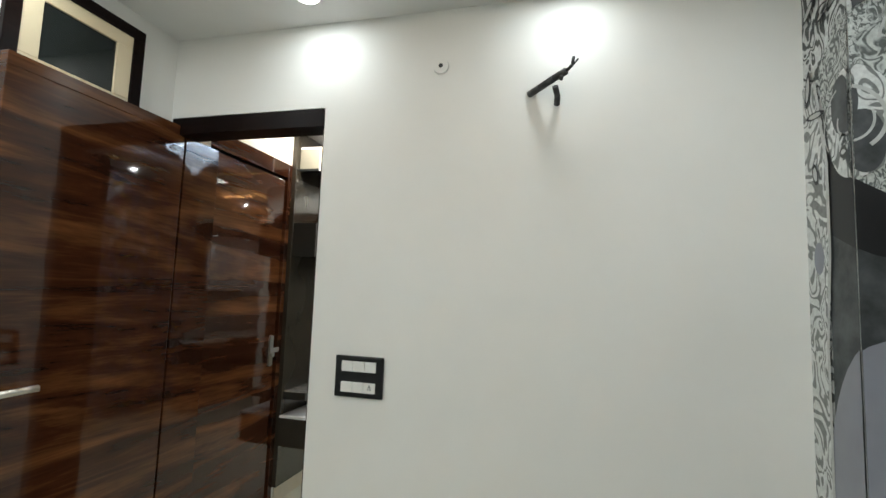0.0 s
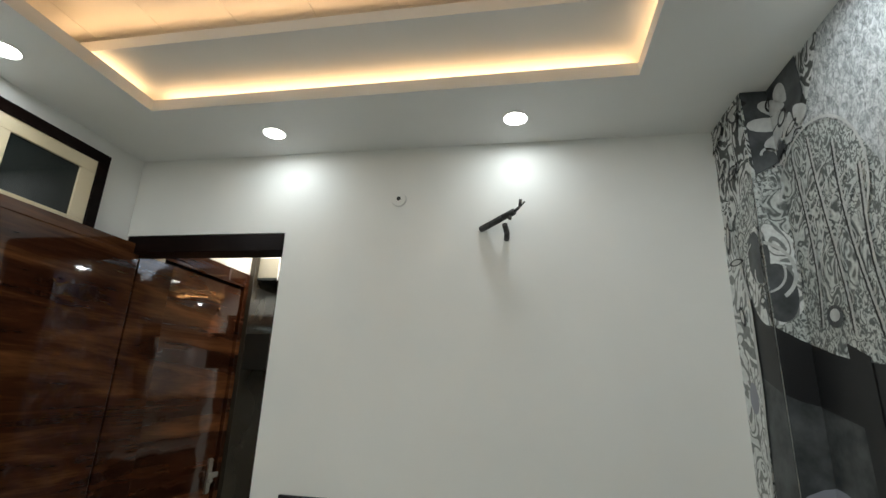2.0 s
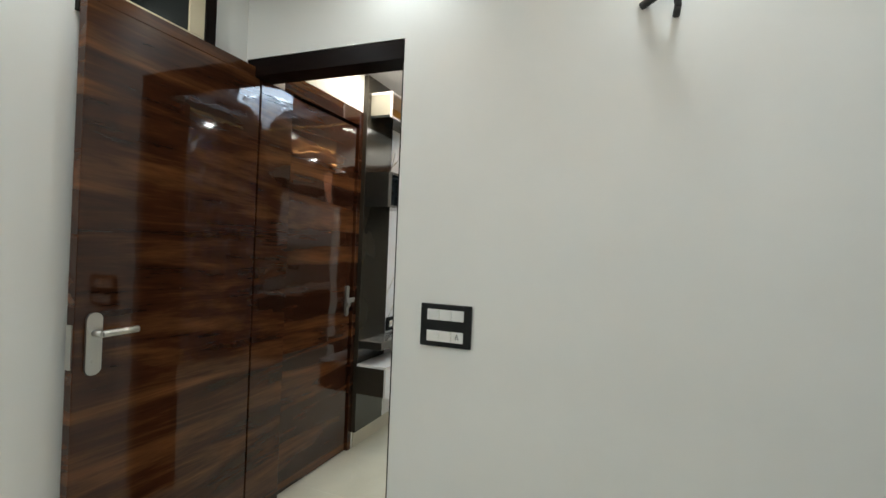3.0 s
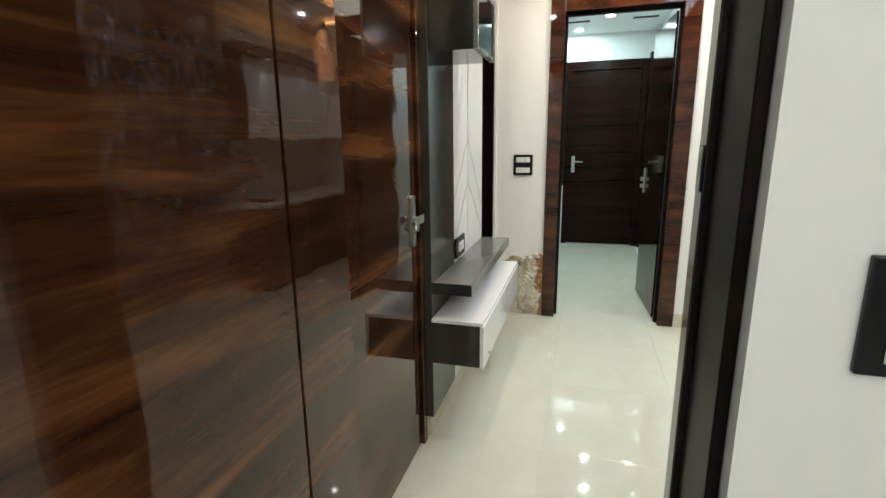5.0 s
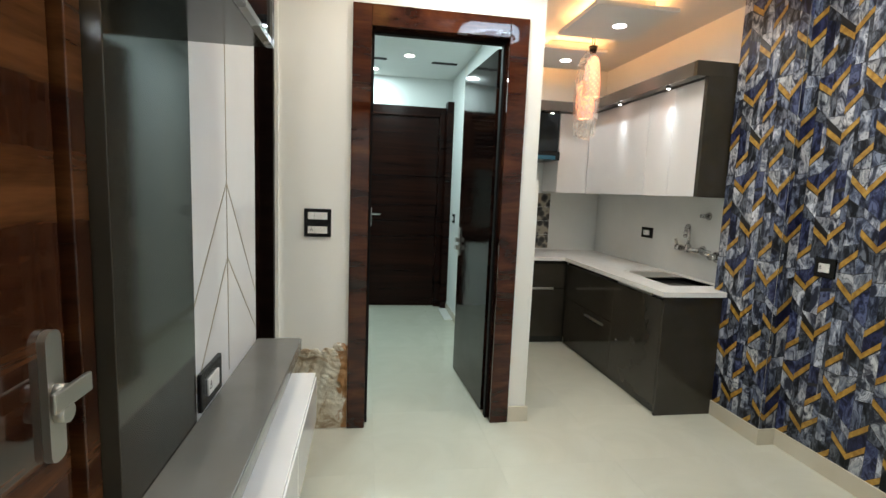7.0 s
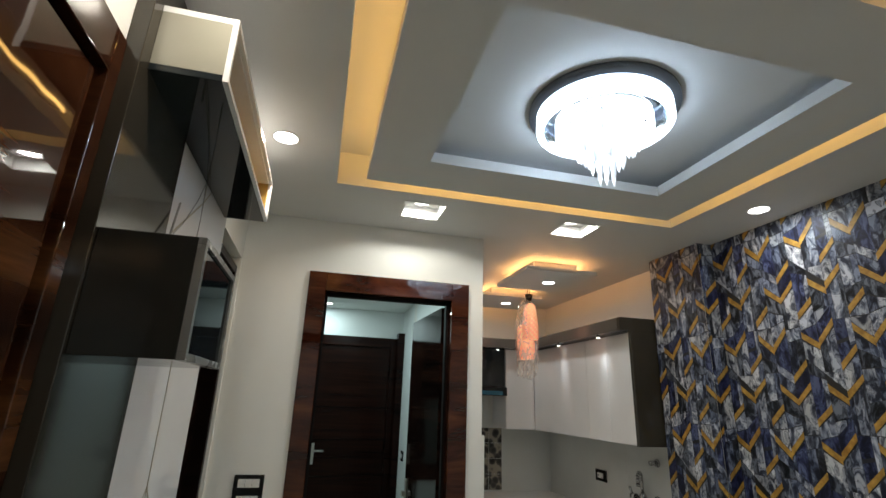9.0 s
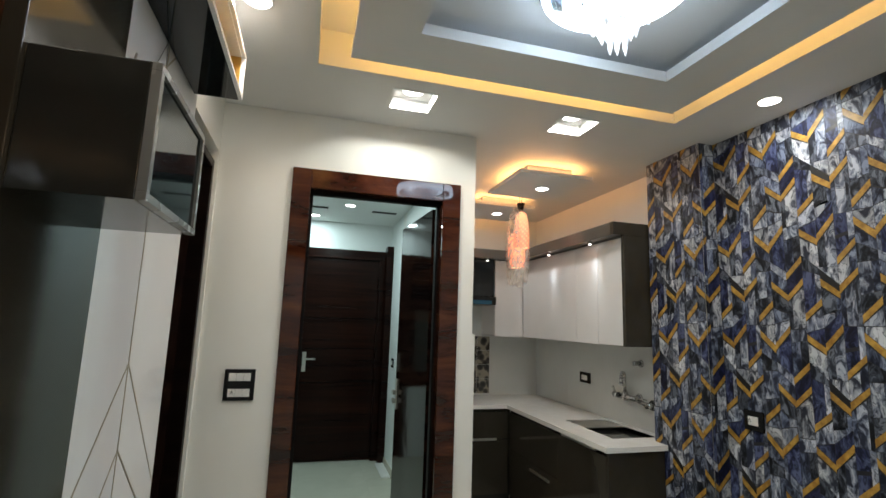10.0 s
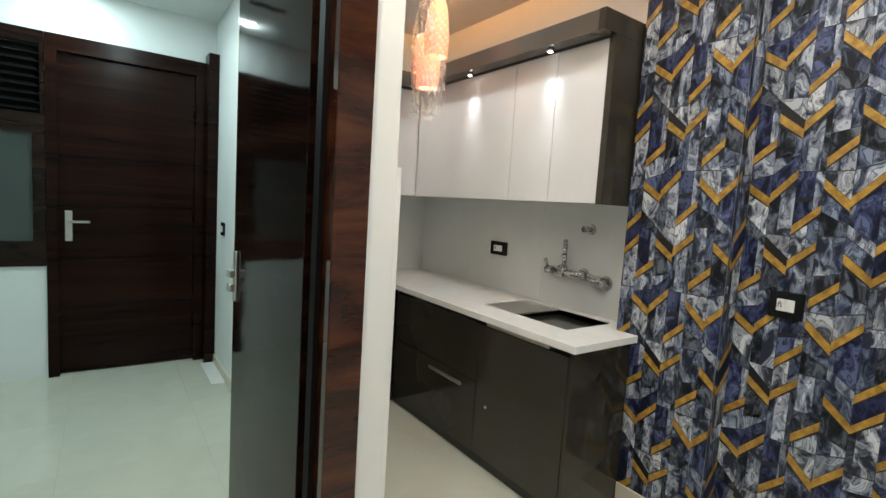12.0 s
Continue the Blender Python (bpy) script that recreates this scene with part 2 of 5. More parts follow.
def slab(bm, xs, ys, holes, z0, z1):
    """One flat slab over a grid of xs and ys, left open at the named cells."""
    full = {(i, j) for i in range(len(xs) - 1) for j in range(len(ys) - 1)} - set(holes)
    v = {}

    def at(i, j, z):
        if (i, j, z) not in v:
            v[i, j, z] = bm.verts.new((xs[i], ys[j], z))
        return v[i, j, z]

    for i, j in full:
        for z in (z0, z1):
            bm.faces.new((at(i, j, z), at(i + 1, j, z), at(i + 1, j + 1, z), at(i, j + 1, z)))
        for di, dj, (a, b), (c, d) in ((-1, 0, (0, 0), (0, 1)), (1, 0, (1, 0), (1, 1)), (0, -1, (0, 0), (1, 0)), (0, 1, (0, 1), (1, 1))):
            if (i + di, j + dj) not in full:
                bm.faces.new((at(i + a, j + b, z0), at(i + c, j + d, z0), at(i + c, j + d, z1), at(i + a, j + b, z1)))
    return bm


def mesh_of(name, bm, mats):
    bmesh.ops.recalc_face_normals(bm, faces=bm.faces[:])
    me = bpy.data.meshes.new(name)
    bm.to_mesh(me)
    bm.free()
    for m in mats if isinstance(mats, (list, tuple)) else [mats]:
        me.materials.append(m)
    return me


def part(name, bm, mats, parent=None, label=""):
    ob = new(name, mesh_of(name, bm, mats))
    if parent is not None:
        ob.parent = parent
    return tagged(ob, label)


def thing(name, label, category, at=(0, 0, 0), kind="", group=""):
    """An empty at the thing's base; parts are built in world metres."""
    ob = new(name)
    ob.empty_display_size = 0.05
    return tagged(ob, label, category, group, kind)


def structure(name, bm, mats, label, category):
    return tagged(part(name, bm, mats), label, category, "", "structure")


# ---- structure ----
XB0, XB1, XBP = -0.80, 1.86, 1.77
YB0, YW = -3.3, 0.25
XL0, XL1, YF = -0.845, 1.84, 2.79
H0 = 2.9
DZ = 2.18
structure("wall_divider", boxes((-1.1, -0.79, 0, YW, 0, H0), (0.0, 2.1, 0, YW, 0, H0), (-0.79, 0.0, 0, YW, DZ, H0)), M_BED, "smooth off-white painted wall with a doorway beside the open door", "wall")
structure("wall_bedroom_left", boxes((-0.98, XB0, YB0, 0, 0, H0)), M_BED, "plain off-white bedroom wall below a dark ventilator", "wall")
structure("wall_bedroom_back", boxes((-0.98, 2.1, YB0 - 0.15, YB0, 0, H0)), M_BED, "plain off-white bedroom wall", "wall")
structure("wall_bedroom_right", boxes((XB1, 2.1, YB0, 0, 0, H0), (XBP, XB1, -0.26, 0, 0, H0)), M_BED, "bedroom wall with a shallow corner pillar under printed paper", "wall")
structure("wall_hall_left", boxes((-1.1, XL0, YW, 0.27, 0, H0), (-1.1, XL0, 1.087, 2.12, 0, H0), (-1.1, XL0, 2.77, YF, 0, H0), (-1.1, XL0, 0.27, 1.087, 2.25, H0), (-1.1, XL0, 2.12, 2.77, 2.25, H0), (-1.1, -1.04, 0.27, 1.087, 0, 2.25), (-1.1, -1.04, 2.12, 2.77, 0, 2.25)), M_HALL, "off-white painted wall behind the entrance door and media unit", "wall")
structure("wall_hall_far", boxes((-1.1, -0.46, YF, YF + 0.12, 0, H0), (0.38, 0.512, YF, YF + 0.12, 0, H0), (-0.46, 0.38, YF, YF + 0.12, 2.17, H0)), M_HALL, "cream white wall around a polished wooden door frame", "wall")
structure("wall_hall_right", boxes((XL1, 2.1, YW, 2.42, 0, H0), (1.736, 2.1, 2.42, 2.86, 0, H0)), M_HALL, "wall with a shallow pillar under patterned paper", "wall")
structure("wall_kitchen_right", boxes((1.883, 2.1, 2.86, 4.76, 0, H0)), M_HALL, "cream kitchen wall above white cabinets", "wall")
structure("wall_kitchen_back", boxes((0.5, 2.1, 4.76, 4.9, 0, H0)), M_HALL, "cream kitchen wall behind the hob", "wall")
structure("wall_kitchen_left", boxes((0.5, 0.512, YF + 0.12, 4.76, 0, H0)), M_CORR, "thin white wall between corridor and kitchen", "wall")
structure("wall_corridor_right", boxes((0.5, 0.62, 4.9, 5.54, 0, H0)), M_CORR, "white corridor wall beside the far door", "wall")
structure("wall_corridor_left", boxes((-1.75, -1.6, 2.91, 5.7, 0, H0)), M_CORR, "plain white corridor wall", "wall")
structure("wall_corridor_near", boxes((-1.6, -1.1, 2.79, 2.91, 0, H0)), M_CORR, "plain white corridor wall", "wall")
structure("wall_corridor_far", boxes((-1.6, -0.47, 5.54, 5.7, 0, 0.74), (-1.6, 0.62, 5.54, 5.7, 2.20, H0), (-1.6, -1.2, 5.54, 5.7, 0.74, 2.2), (0.44, 0.62, 5.54, 5.7, 0, 2.2), (-1.6, 0.62, 5.66, 5.7, 0, 2.2)), M_CORR, "white wall above a dark door and louvred window", "wall")
structure("roof_slab", boxes((-1.8, 2.2, YB0 - 0.2, 5.8, H0, H0 + 0.1)), M_CEIL, "plain slab above the false ceilings", "ceiling")
structure("floor", boxes((-1.8, 2.2, YB0 - 0.2, 5.8, -0.1, -0.004)), M_GROUT, "floor bed under glossy cream tiles", "floor")

# bedroom false ceiling: border, cove lip, band and tiled centre
BX0, BX1, BY0, BY1 = -0.41, 1.42, -2.75, -0.41
bm = bmesh.new()
for r in ((XB0, XB1, BY1, 0), (XB0, XB1, YB0, BY0), (XB0, BX0, BY0, BY1), (BX1, XB1, BY0, BY1)):
    box(bm, *r, ZB, ZB + 0.02)
e = 0.004
for r in ((BX0 - 0.02, BX1 + 0.02, BY1 - e, BY1 + 0.02), (BX0 - 0.02, BX1 + 0.02, BY0 - 0.02, BY0 + e), (BX0 - 0.02, BX0 + e, BY0 + e, BY1 - e), (BX1 - e, BX1 + 0.02, BY0 + e, BY1 - e)):
    box(bm, *r, ZB - 0.003, ZB + 0.045)
# raised band behind the far and near lips
for y0, y1, lip in ((BY1 - 0.26, BY1 + 0.30, BY1 - 0.26), (BY0 - 0.30, BY0 + 0.26, BY0 + 0.24)):
    box(bm, XB0, XB1, y0, y1, 2.638, 2.658)
    box(bm, BX0 - 0.3, BX1 + 0.3, lip - e, lip + 0.02 + e, 2.633, 2.676)
structure("ceiling_bedroom", bm, M_CEIL, "white stepped false ceiling with amber lit coves", "ceiling")
bm = bmesh.new()
px, x = 0.2965, 1.2275
xs = sorted([x - px * k for k in range(-2, 8)])
ys = [-0.874 - 0.291 * k for k in range(-3, 9)]
for a, b in zip(xs, xs[1:]):
    for c, d in zip(ys, ys[1:]):
        box(bm, a + 0.0009, b - 0.0009, d + 0.0009, c - 0.0009, 2.772, 2.78, 0.001)
structure("ceiling_bedroom_tiles", bm, M_CEIL_TILE, "square off-white ceiling boards with thin joints", "ceiling")
structure("ceiling_bedroom_backing", boxes((XB0, XB1, YB0, 0, 2.776, 2.80)), M_JOINT, "grey joint backing of the ceiling boards", "ceiling")

# hall false ceiling: border with a slot, floating ring, centre recess
SX0, SX1, SY0, SY1 = -0.40, 1.42, 0.64, 2.245
PX0, PX1, PY0, PY1 = -0.27, 1.285, 0.77, 2.11
RX0, RX1, RY0, RY1 = -0.035, 1.04, 1.0, 1.86
sq = 0.105
bm = bmesh.new()
for r in ((-0.845, SX0, YW, YF), (SX1, 1.9, YW, YF), (SX0, SX1, YW, SY0)):
    box(bm, *r, ZL, ZL + 0.02)
# far border, left open at the two square lamps
cut = [SX0, 0.06 - sq, 0.06 + sq, 0.945 - sq, 0.945 + sq, SX1]
for i in range(5):
    if i in (1, 3):
        box(bm, cut[i], cut[i + 1], SY1, 2.46 - sq, ZL, ZL + 0.02)
        box(bm, cut[i], cut[i + 1], 2.46 + sq, YF, ZL, ZL + 0.02)
    else:
        box(bm, cut[i], cut[i + 1], SY1, YF, ZL, ZL + 0.02)
for cx in (0.06, 0.945):
    q = sq - 0.004
    for r in ((cx - sq - 0.01, cx - q, 2.46 - q, 2.46 + q), (cx + q, cx + sq + 0.01, 2.46 - q, 2.46 + q), (cx - sq - 0.01, cx + sq + 0.01, 2.46 - sq - 0.01, 2.46 - q), (cx - sq - 0.01, cx + sq + 0.01, 2.46 + q, 2.46 + sq + 0.01)):
        box(bm, *r, ZL - 0.002, ZL + 0.06)
    box(bm, cx - sq - 0.01, cx + sq + 0.01, 2.46 - sq - 0.01, 2.46 + sq + 0.01, ZL + 0.06, ZL + 0.07)
# cove walls and lid
for r in ((SX0 - 0.02, SX0 + e, SY0 + e, SY1 - e), (SX1 - e, SX1 + 0.02, SY0 + e, SY1 - e), (SX0 - 0.02, SX1 + 0.02, SY0 - 0.02, SY0 + e), (SX0 - 0.02, SX1 + 0.02, SY1 - e, SY1 + 0.02)):
    box(bm, *r, ZL - 0.003, 2.68)
box(bm, SX0 - 0.02, SX1 + 0.02, SY0 - 0.02, SY1 + 0.02, 2.68, 2.70)
# floating ring
ZP = ZL - 0.025
for r in ((PX0, RX0, PY0, PY1), (RX1, PX1, PY0, PY1), (RX0, RX1, PY0, RY0), (RX0, RX1, RY1, PY1)):
    box(bm, *r, ZP, ZP + 0.045)
# recess plate over the ring, held back behind it
box(bm, PX0 + 0.05, PX1 - 0.05, PY0 + 0.05, PY1 - 0.05, ZP + 0.10, ZP + 0.115)
for r in ((PX0 + 0.1, PX0 + 0.12, PY0 + 0.1, PY1 - 0.1), (PX1 - 0.12, PX1 - 0.1, PY0 + 0.1, PY1 - 0.1), (PX0 + 0.1, PX1 - 0.1, PY0 + 0.1, PY0 + 0.12), (PX0 + 0.1, PX1 - 0.1, PY1 - 0.12, PY1 - 0.1)):
    box(bm, *r, ZP + 0.045, ZP + 0.10)
# kitchen: flat ceiling and two dropped panels
box(bm, 0.512, 1.9, YF, 4.76, ZL, ZL + 0.02)
for y0, y1 in ((3.02, 3.6), (3.9, 4.45)):
    box(bm, 0.90, 1.43, y0, y1, 2.43, 2.455)
    box(bm, 1.0, 1.33, y0 + 0.1, y1 - 0.1, 2.455, ZL)
structure("ceiling_hall", bm, M_CEIL, "grey white false ceiling with amber cove and floating ring", "ceiling")
structure("ceiling_corridor", boxes((-1.6, 0.5, 2.91, 4.86, ZC, ZC + 0.02), (-0.25, 0.18, 4.86, 5.54, ZC, ZC + 0.02), (-1.6, -0.47, 4.86, 5.54, ZC, ZC + 0.02), (0.41, 0.5, 4.86, 5.54, ZC, ZC + 0.02), (-0.47, -0.25, 4.90, 5.54, ZC, ZC + 0.02), (0.18, 0.41, 4.90, 5.54, ZC, ZC + 0.02), (-1.6, 0.5, 4.8, 5.54, 2.6, 2.62)), M_CORR, "white corridor ceiling with narrow dark slots", "ceiling")

# black strips laid over the slot openings to paint their shade
structure("ceiling_slot_shade", boxes((-0.475, -0.245, 4.845, 4.915, ZC - 0.003, ZC - 0.0005), (0.175, 0.415, 4.845, 4.915, ZC - 0.003, ZC - 0.0005)), M_GROOVE, "black strips painting the shade in the corridor ceiling slots", "ceiling slot")

# cove strips
cxm, cym = (SX0 + SX1) / 2, (SY0 + SY1) / 2
for eye, tgt, ln in (((cxm, PY1 - 0.03, 2.60), (cxm, SY1, 2.62), 1.5), ((cxm, PY0 + 0.03, 2.60), (cxm, SY0, 2.62), 1.5), ((PX0 + 0.03, cym, 2.60), (SX0, cym, 2.62), 1.3), ((PX1 - 0.03, cym, 2.60), (SX1, cym, 2.62), 1.3)):
    strip_lamp(eye, tgt, ln, 3.0 if ln > 1.4 else 2.0, AMBER)
bxm, bym = (BX0 + BX1) / 2, (BY0 + BY1) / 2
for eye, tgt, ln in (((bxm, BY1 + 0.05, 2.60), (bxm, BY1 - 0.05, 2.64), 1.8), ((bxm, BY0 - 0.05, 2.60), (bxm, BY0 + 0.05, 2.64), 1.8), ((BX0 - 0.05, bym, 2.60), (BX0 + 0.1, bym, 2.68), 2.3), ((BX1 + 0.05, bym, 2.60), (BX1 - 0.1, bym, 2.68), 2.3), ((bxm, BY1 - 0.20, 2.70), (bxm, BY1 - 0.32, 2.73), 2.5), ((bxm, BY0 + 0.20, 2.70), (bxm, BY0 + 0.32, 2.73), 2.5)):
    strip_lamp(eye, tgt, ln, 3.2, YELLOW)
for y in (3.31, 4.175):
    for eye, tgt, ln in (((1.165, y + 0.2, 2.47), (1.165, y + 0.4, 2.50), 0.4), ((1.165, y - 0.2, 2.47), (1.165, y - 0.4, 2.50), 0.4), ((1.34, y, 2.47), (1.6, y, 2.50), 0.4), ((0.99, y, 2.47), (0.7, y, 2.50), 0.4)):
        strip_lamp(eye, tgt, ln, 1.1, (1.0, 0.47, 0.16))
    disk_lamp(1.207, y + 0.01, 2.42, 3.0, NEUTRAL, 0.06)
# ---- doors and frames ----


def lever_handle(parent, x, y, z, side, reach):
    """Satin plate and lever on a leaf whose face looks along x (side +1 or -1); reach: the way of the lever along y."""
    h = part("door_handle", plate(bmesh.new(), x, x + side * 0.009, y, z, 0.05, 0.20, 0.022), M_STEEL, parent, "satin steel lever handle")
    bm = bmesh.new()
    cyl(bm, (x + side * 0.004, y, z + 0.035), (x + side * 0.05, y, z + 0.035), 0.011)
    tube(bm, [(x + side * 0.046, y, z + 0.035), (x + side * 0.05, y + reach * 0.115, z + 0.038)], 0.0115, 12)
    part("lever", bm, M_STEEL, h)
    bm = bmesh.new()
    cyl(bm, (x, y, z - 0.055), (x + side * 0.012, y, z - 0.055), 0.009)
    part("key_cylinder", bm, M_STEEL, h)
    return h


# bedroom doorway lining
f = thing("door_frame_bedroom", "dark polished wooden lining around the bedroom doorway", "door frame", kind="structure")
part("jamb", boxes((-0.79, -0.745, 0.042, YW + 0.012, 0, 2.10), bevel=0.002), M_WALNUT, f)
# solid black strip paints the shade in the hinge gap
part("shadow_gap", boxes((-0.79, -0.766, 0.004, 0.042, 0, 2.098)), M_GROOVE, f, "black strip painting the shade in the hinge gap")
part("jamb", boxes((-0.022, -0.002, 0.03, 0.199, 0, 2.098), bevel=0.003), M_FRAME_DARK, f)
part("reveal", boxes((-0.035, -0.002, 0.2, 0.253, 0, 2.098), bevel=0.003), M_JAMB, f, "dark glossy laminate reveal")
part("strike_plate", boxes((-0.0375, -0.035, 0.212, 0.242, 1.2, 1.28), bevel=0.001), M_GREY_DARK, f, "dark metal strike plate")
part("head", boxes((-0.79, -0.002, -0.004, 0.11, 2.098, 2.176), bevel=0.002), M_FRAME_DARK, f)

d = thing("bedroom_door", "open glossy walnut laminate door resting along the wall", "door", kind="structure")
part("leaf", boxes((-0.775, -0.738, -0.72, 0.026, 0.008, 2.094), (-0.775, -0.738, -0.72, -0.006, 2.094, 2.14), bevel=0.0025), M_WALNUT, d)
lever_handle(d, -0.738, -0.663, 1.005, 1, 1)
part("latch_plate", boxes((-0.770, -0.744, -0.724, -0.719, 0.93, 1.07), bevel=0.001), M_STEEL, d, "steel latch plate in the door edge")

e = thing("entrance_door", "closed glossy walnut laminate entrance door with steel lock", "door", kind="structure")
part("leaf", boxes((-0.90, -0.852, 0.315, 1.03, 0.008, 2.135), bevel=0.002), M_WALNUT, e)
part("frame", boxes((-0.93, -0.838, 1.045, 1.086, 0, 2.245), (-0.93, -0.838, 0.262, 0.30, 0, 2.245), (-0.93, -0.838, 0.30, 1.045, 2.15, 2.245), bevel=0.002), M_WALNUT, e)
# black backing paints the shade in the gap round the leaf
part("groove", boxes((-0.93, -0.875, 0.29, 1.05, 0.004, 2.155)), M_GROOVE, e, "black backing painting the shade in the gap around the leaf")
lk = part("lock_plate", plate(bmesh.new(), -0.852, -0.841, 0.985, 0.997, 0.036, 0.196, 0.015), M_STEEL, e, "satin steel lock plate")
bm = boxes((-0.824, -0.816, 0.94, 1.03, 0.988, 1.018), bevel=0.0025)
cyl(bm, (-0.842, 0.985, 1.003), (-0.82, 0.985, 1.003), 0.013)
part("thumb_turn", bm, M_STEEL, lk)
bm = bmesh.new()
cyl(bm, (-0.842, 0.987, 0.972), (-0.826, 0.987, 0.972), 0.0155, 0.0145, 20)
part("key_cylinder", bm, M_STEEL, lk)

# doorway to the corridor
f = thing("door_frame_corridor", "wide polished walnut frame around the corridor doorway", "door frame", kind="structure")
part("post", boxes((-0.489, -0.395, YF - 0.018, YF + 0.13, 0, 2.218), bevel=0.003), M_FRAME, f)
part("post", boxes((0.318, 0.421, YF - 0.018, YF + 0.13, 0, 2.218), bevel=0.003), M_FRAME, f)
part("head", boxes((-0.395, 0.318, YF - 0.018, YF + 0.13, 2.115, 2.218), bevel=0.003), M_FRAME, f)
part("stop", boxes((-0.395, -0.38, YF + 0.05, YF + 0.09, 0, 2.10), (0.303, 0.318, YF + 0.05, YF + 0.09, 0, 2.10), (-0.395, 0.318, YF + 0.05, YF + 0.09, 2.10, 2.115)), M_GROOVE, f, "black door stop strip")
d = thing("corridor_door", "open dark glossy door swung into the corridor", "door", kind="structure")
leaf = part("leaf", boxes((-0.036, 0, 0, 0.70, 0.008, 2.10), bevel=0.002), M_WALNUT_DARK, d)
h = part("lock_plate", boxes((-0.046, -0.036, 0.64, 0.675, 0.86, 1.06), bevel=0.004), M_STEEL, d, "satin steel lock plate")
part("thumb_turn", boxes((-0.066, -0.046, 0.645, 0.69, 0.90, 0.93), (-0.066, -0.046, 0.645, 0.69, 0.955, 0.985), bevel=0.004), M_STEEL, h)
for z in (0.25, 1.05, 1.85):
    bm = bmesh.new()
    cyl(bm, (-0.002, -0.004, z - 0.05), (-0.002, -0.004, z + 0.05), 0.007, seg=10)
    part("hinge", bm, M_STEEL, d)
d.matrix_world = pose(0.333, YF + 0.135, 0, 0, 0, 3.5)

# far door with side window
f = thing("far_door", "closed dark wenge door with a steel lever", "door", kind="structure")
part("leaf", boxes((-0.46, 0.37, 5.565, 5.60, 0.008, 2.10), bevel=0.002), M_FAR, f)
part("frame", boxes((-0.475, -0.415, 5.52, 5.56, 0, 2.20), (0.37, 0.43, 5.52, 5.56, 0, 2.20), (0.43, 0.499, 5.40, 5.56, 0, 2.25), (-0.415, 0.37, 5.52, 5.56, 2.10, 2.20), bevel=0.002), M_FAR, f)
h = part("handle_plate", boxes((-0.385, -0.345, 5.552, 5.565, 0.90, 1.10), bevel=0.004), M_STEEL, f, "satin steel lever handle")
bm = bmesh.new()
cyl(bm, (-0.365, 5.556, 1.03), (-0.365, 5.51, 1.03), 0.01)
cyl(bm, (-0.365, 5.515, 1.03), (-0.25, 5.513, 1.03), 0.009)
part("lever", bm, M_STEEL, h)
for z in (0.3, 1.1, 1.85):
    bm = bmesh.new()
    cyl(bm, (0.365, 5.553, z - 0.05), (0.365, 5.553, z + 0.05), 0.008, seg=10)
    part("hinge", bm, M_FRAME_DARK, f)
w = thing("side_window", "dark framed side window with black louvres above frosted glass", "window", kind="structure")
part("window_frame", boxes((-1.2, -0.477, 5.525, 5.57, 0.74, 0.90), (-1.2, -0.477, 5.525, 5.57, 1.58, 1.70), (-1.2, -0.477, 5.525, 5.57, 2.12, 2.2), (-0.54, -0.477, 5.525, 5.57, 0.90, 1.58), (-0.50, -0.477, 5.525, 5.57, 1.70, 2.12), (-1.2, -1.14, 5.525, 5.57, 0.90, 2.12), bevel=0.002), M_WALNUT_DARK, w)
M_FROST = material("grey_green_frosted_glass", (0.05, 0.065, 0.06), 0.2)
part("pane", boxes((-1.14, -0.54, 5.555, 5.562, 0.90, 1.58)), M_FROST, w)
part("backing", boxes((-1.14, -0.50, 5.61, 5.62, 1.70, 2.12)), M_GROOVE, w)
for k in range(8):
    bm = boxes((-1.14, -0.50, -0.025, 0.025, -0.004, 0.004), bevel=0.001)
    sl = part("slat", bm, M_BLACK, w)
    sl.matrix_world = pose(0, 5.575, 1.73 + 0.05 * k, 35)

# recessed side door in the hall
s = thing("side_door", "closed dark brown door set back in the wall", "door", kind="structure")
part("leaf", boxes((-0.96, -0.925, 2.16, 2.73, 0.008, 2.16), bevel=0.002), M_WALNUT_DARK, s)
part("frame", boxes((-0.97, -0.86, 2.122, 2.16, 0, 2.2), (-0.97, -0.86, 2.73, 2.768, 0, 2.2), (-0.97, -0.86, 2.16, 2.73, 2.16, 2.2), bevel=0.002), M_FRAME_DARK, s)

# bedroom ventilator
v = thing("ventilator", "dark framed ventilator with cream sash and black glass", "window", kind="structure")
y0, y1, z0, z1 = -0.72, -0.195, 2.06, 2.485
part("window_frame", boxes((XB0, XB0 + 0.022, y0, y1, z1 - 0.045, z1), (XB0, XB0 + 0.022, y1 - 0.05, y1, z0, z1 - 0.045), (XB0, XB0 + 0.022, y0, y0 + 0.05, z0, z1 - 0.045), bevel=0.002), M_FRAME_DARK, v)
part("sash", boxes((XB0, XB0 + 0.014, y0 + 0.05, y1 - 0.05, 2.385, z1 - 0.045), (XB0, XB0 + 0.014, y0 + 0.05, y1 - 0.05, 2.06, 2.17), (XB0, XB0 + 0.014, y1 - 0.12, y1 - 0.05, 2.17, 2.385), (XB0, XB0 + 0.014, y0 + 0.05, y0 + 0.12, 2.17, 2.385), bevel=0.002), M_CREAM, v, "cream painted wooden sash")
part("pane", boxes((XB0, XB0 + 0.005, y0 + 0.12, y1 - 0.12, 2.17, 2.385)), M_NIGHT_GLASS, v)

# ---- lamps ----


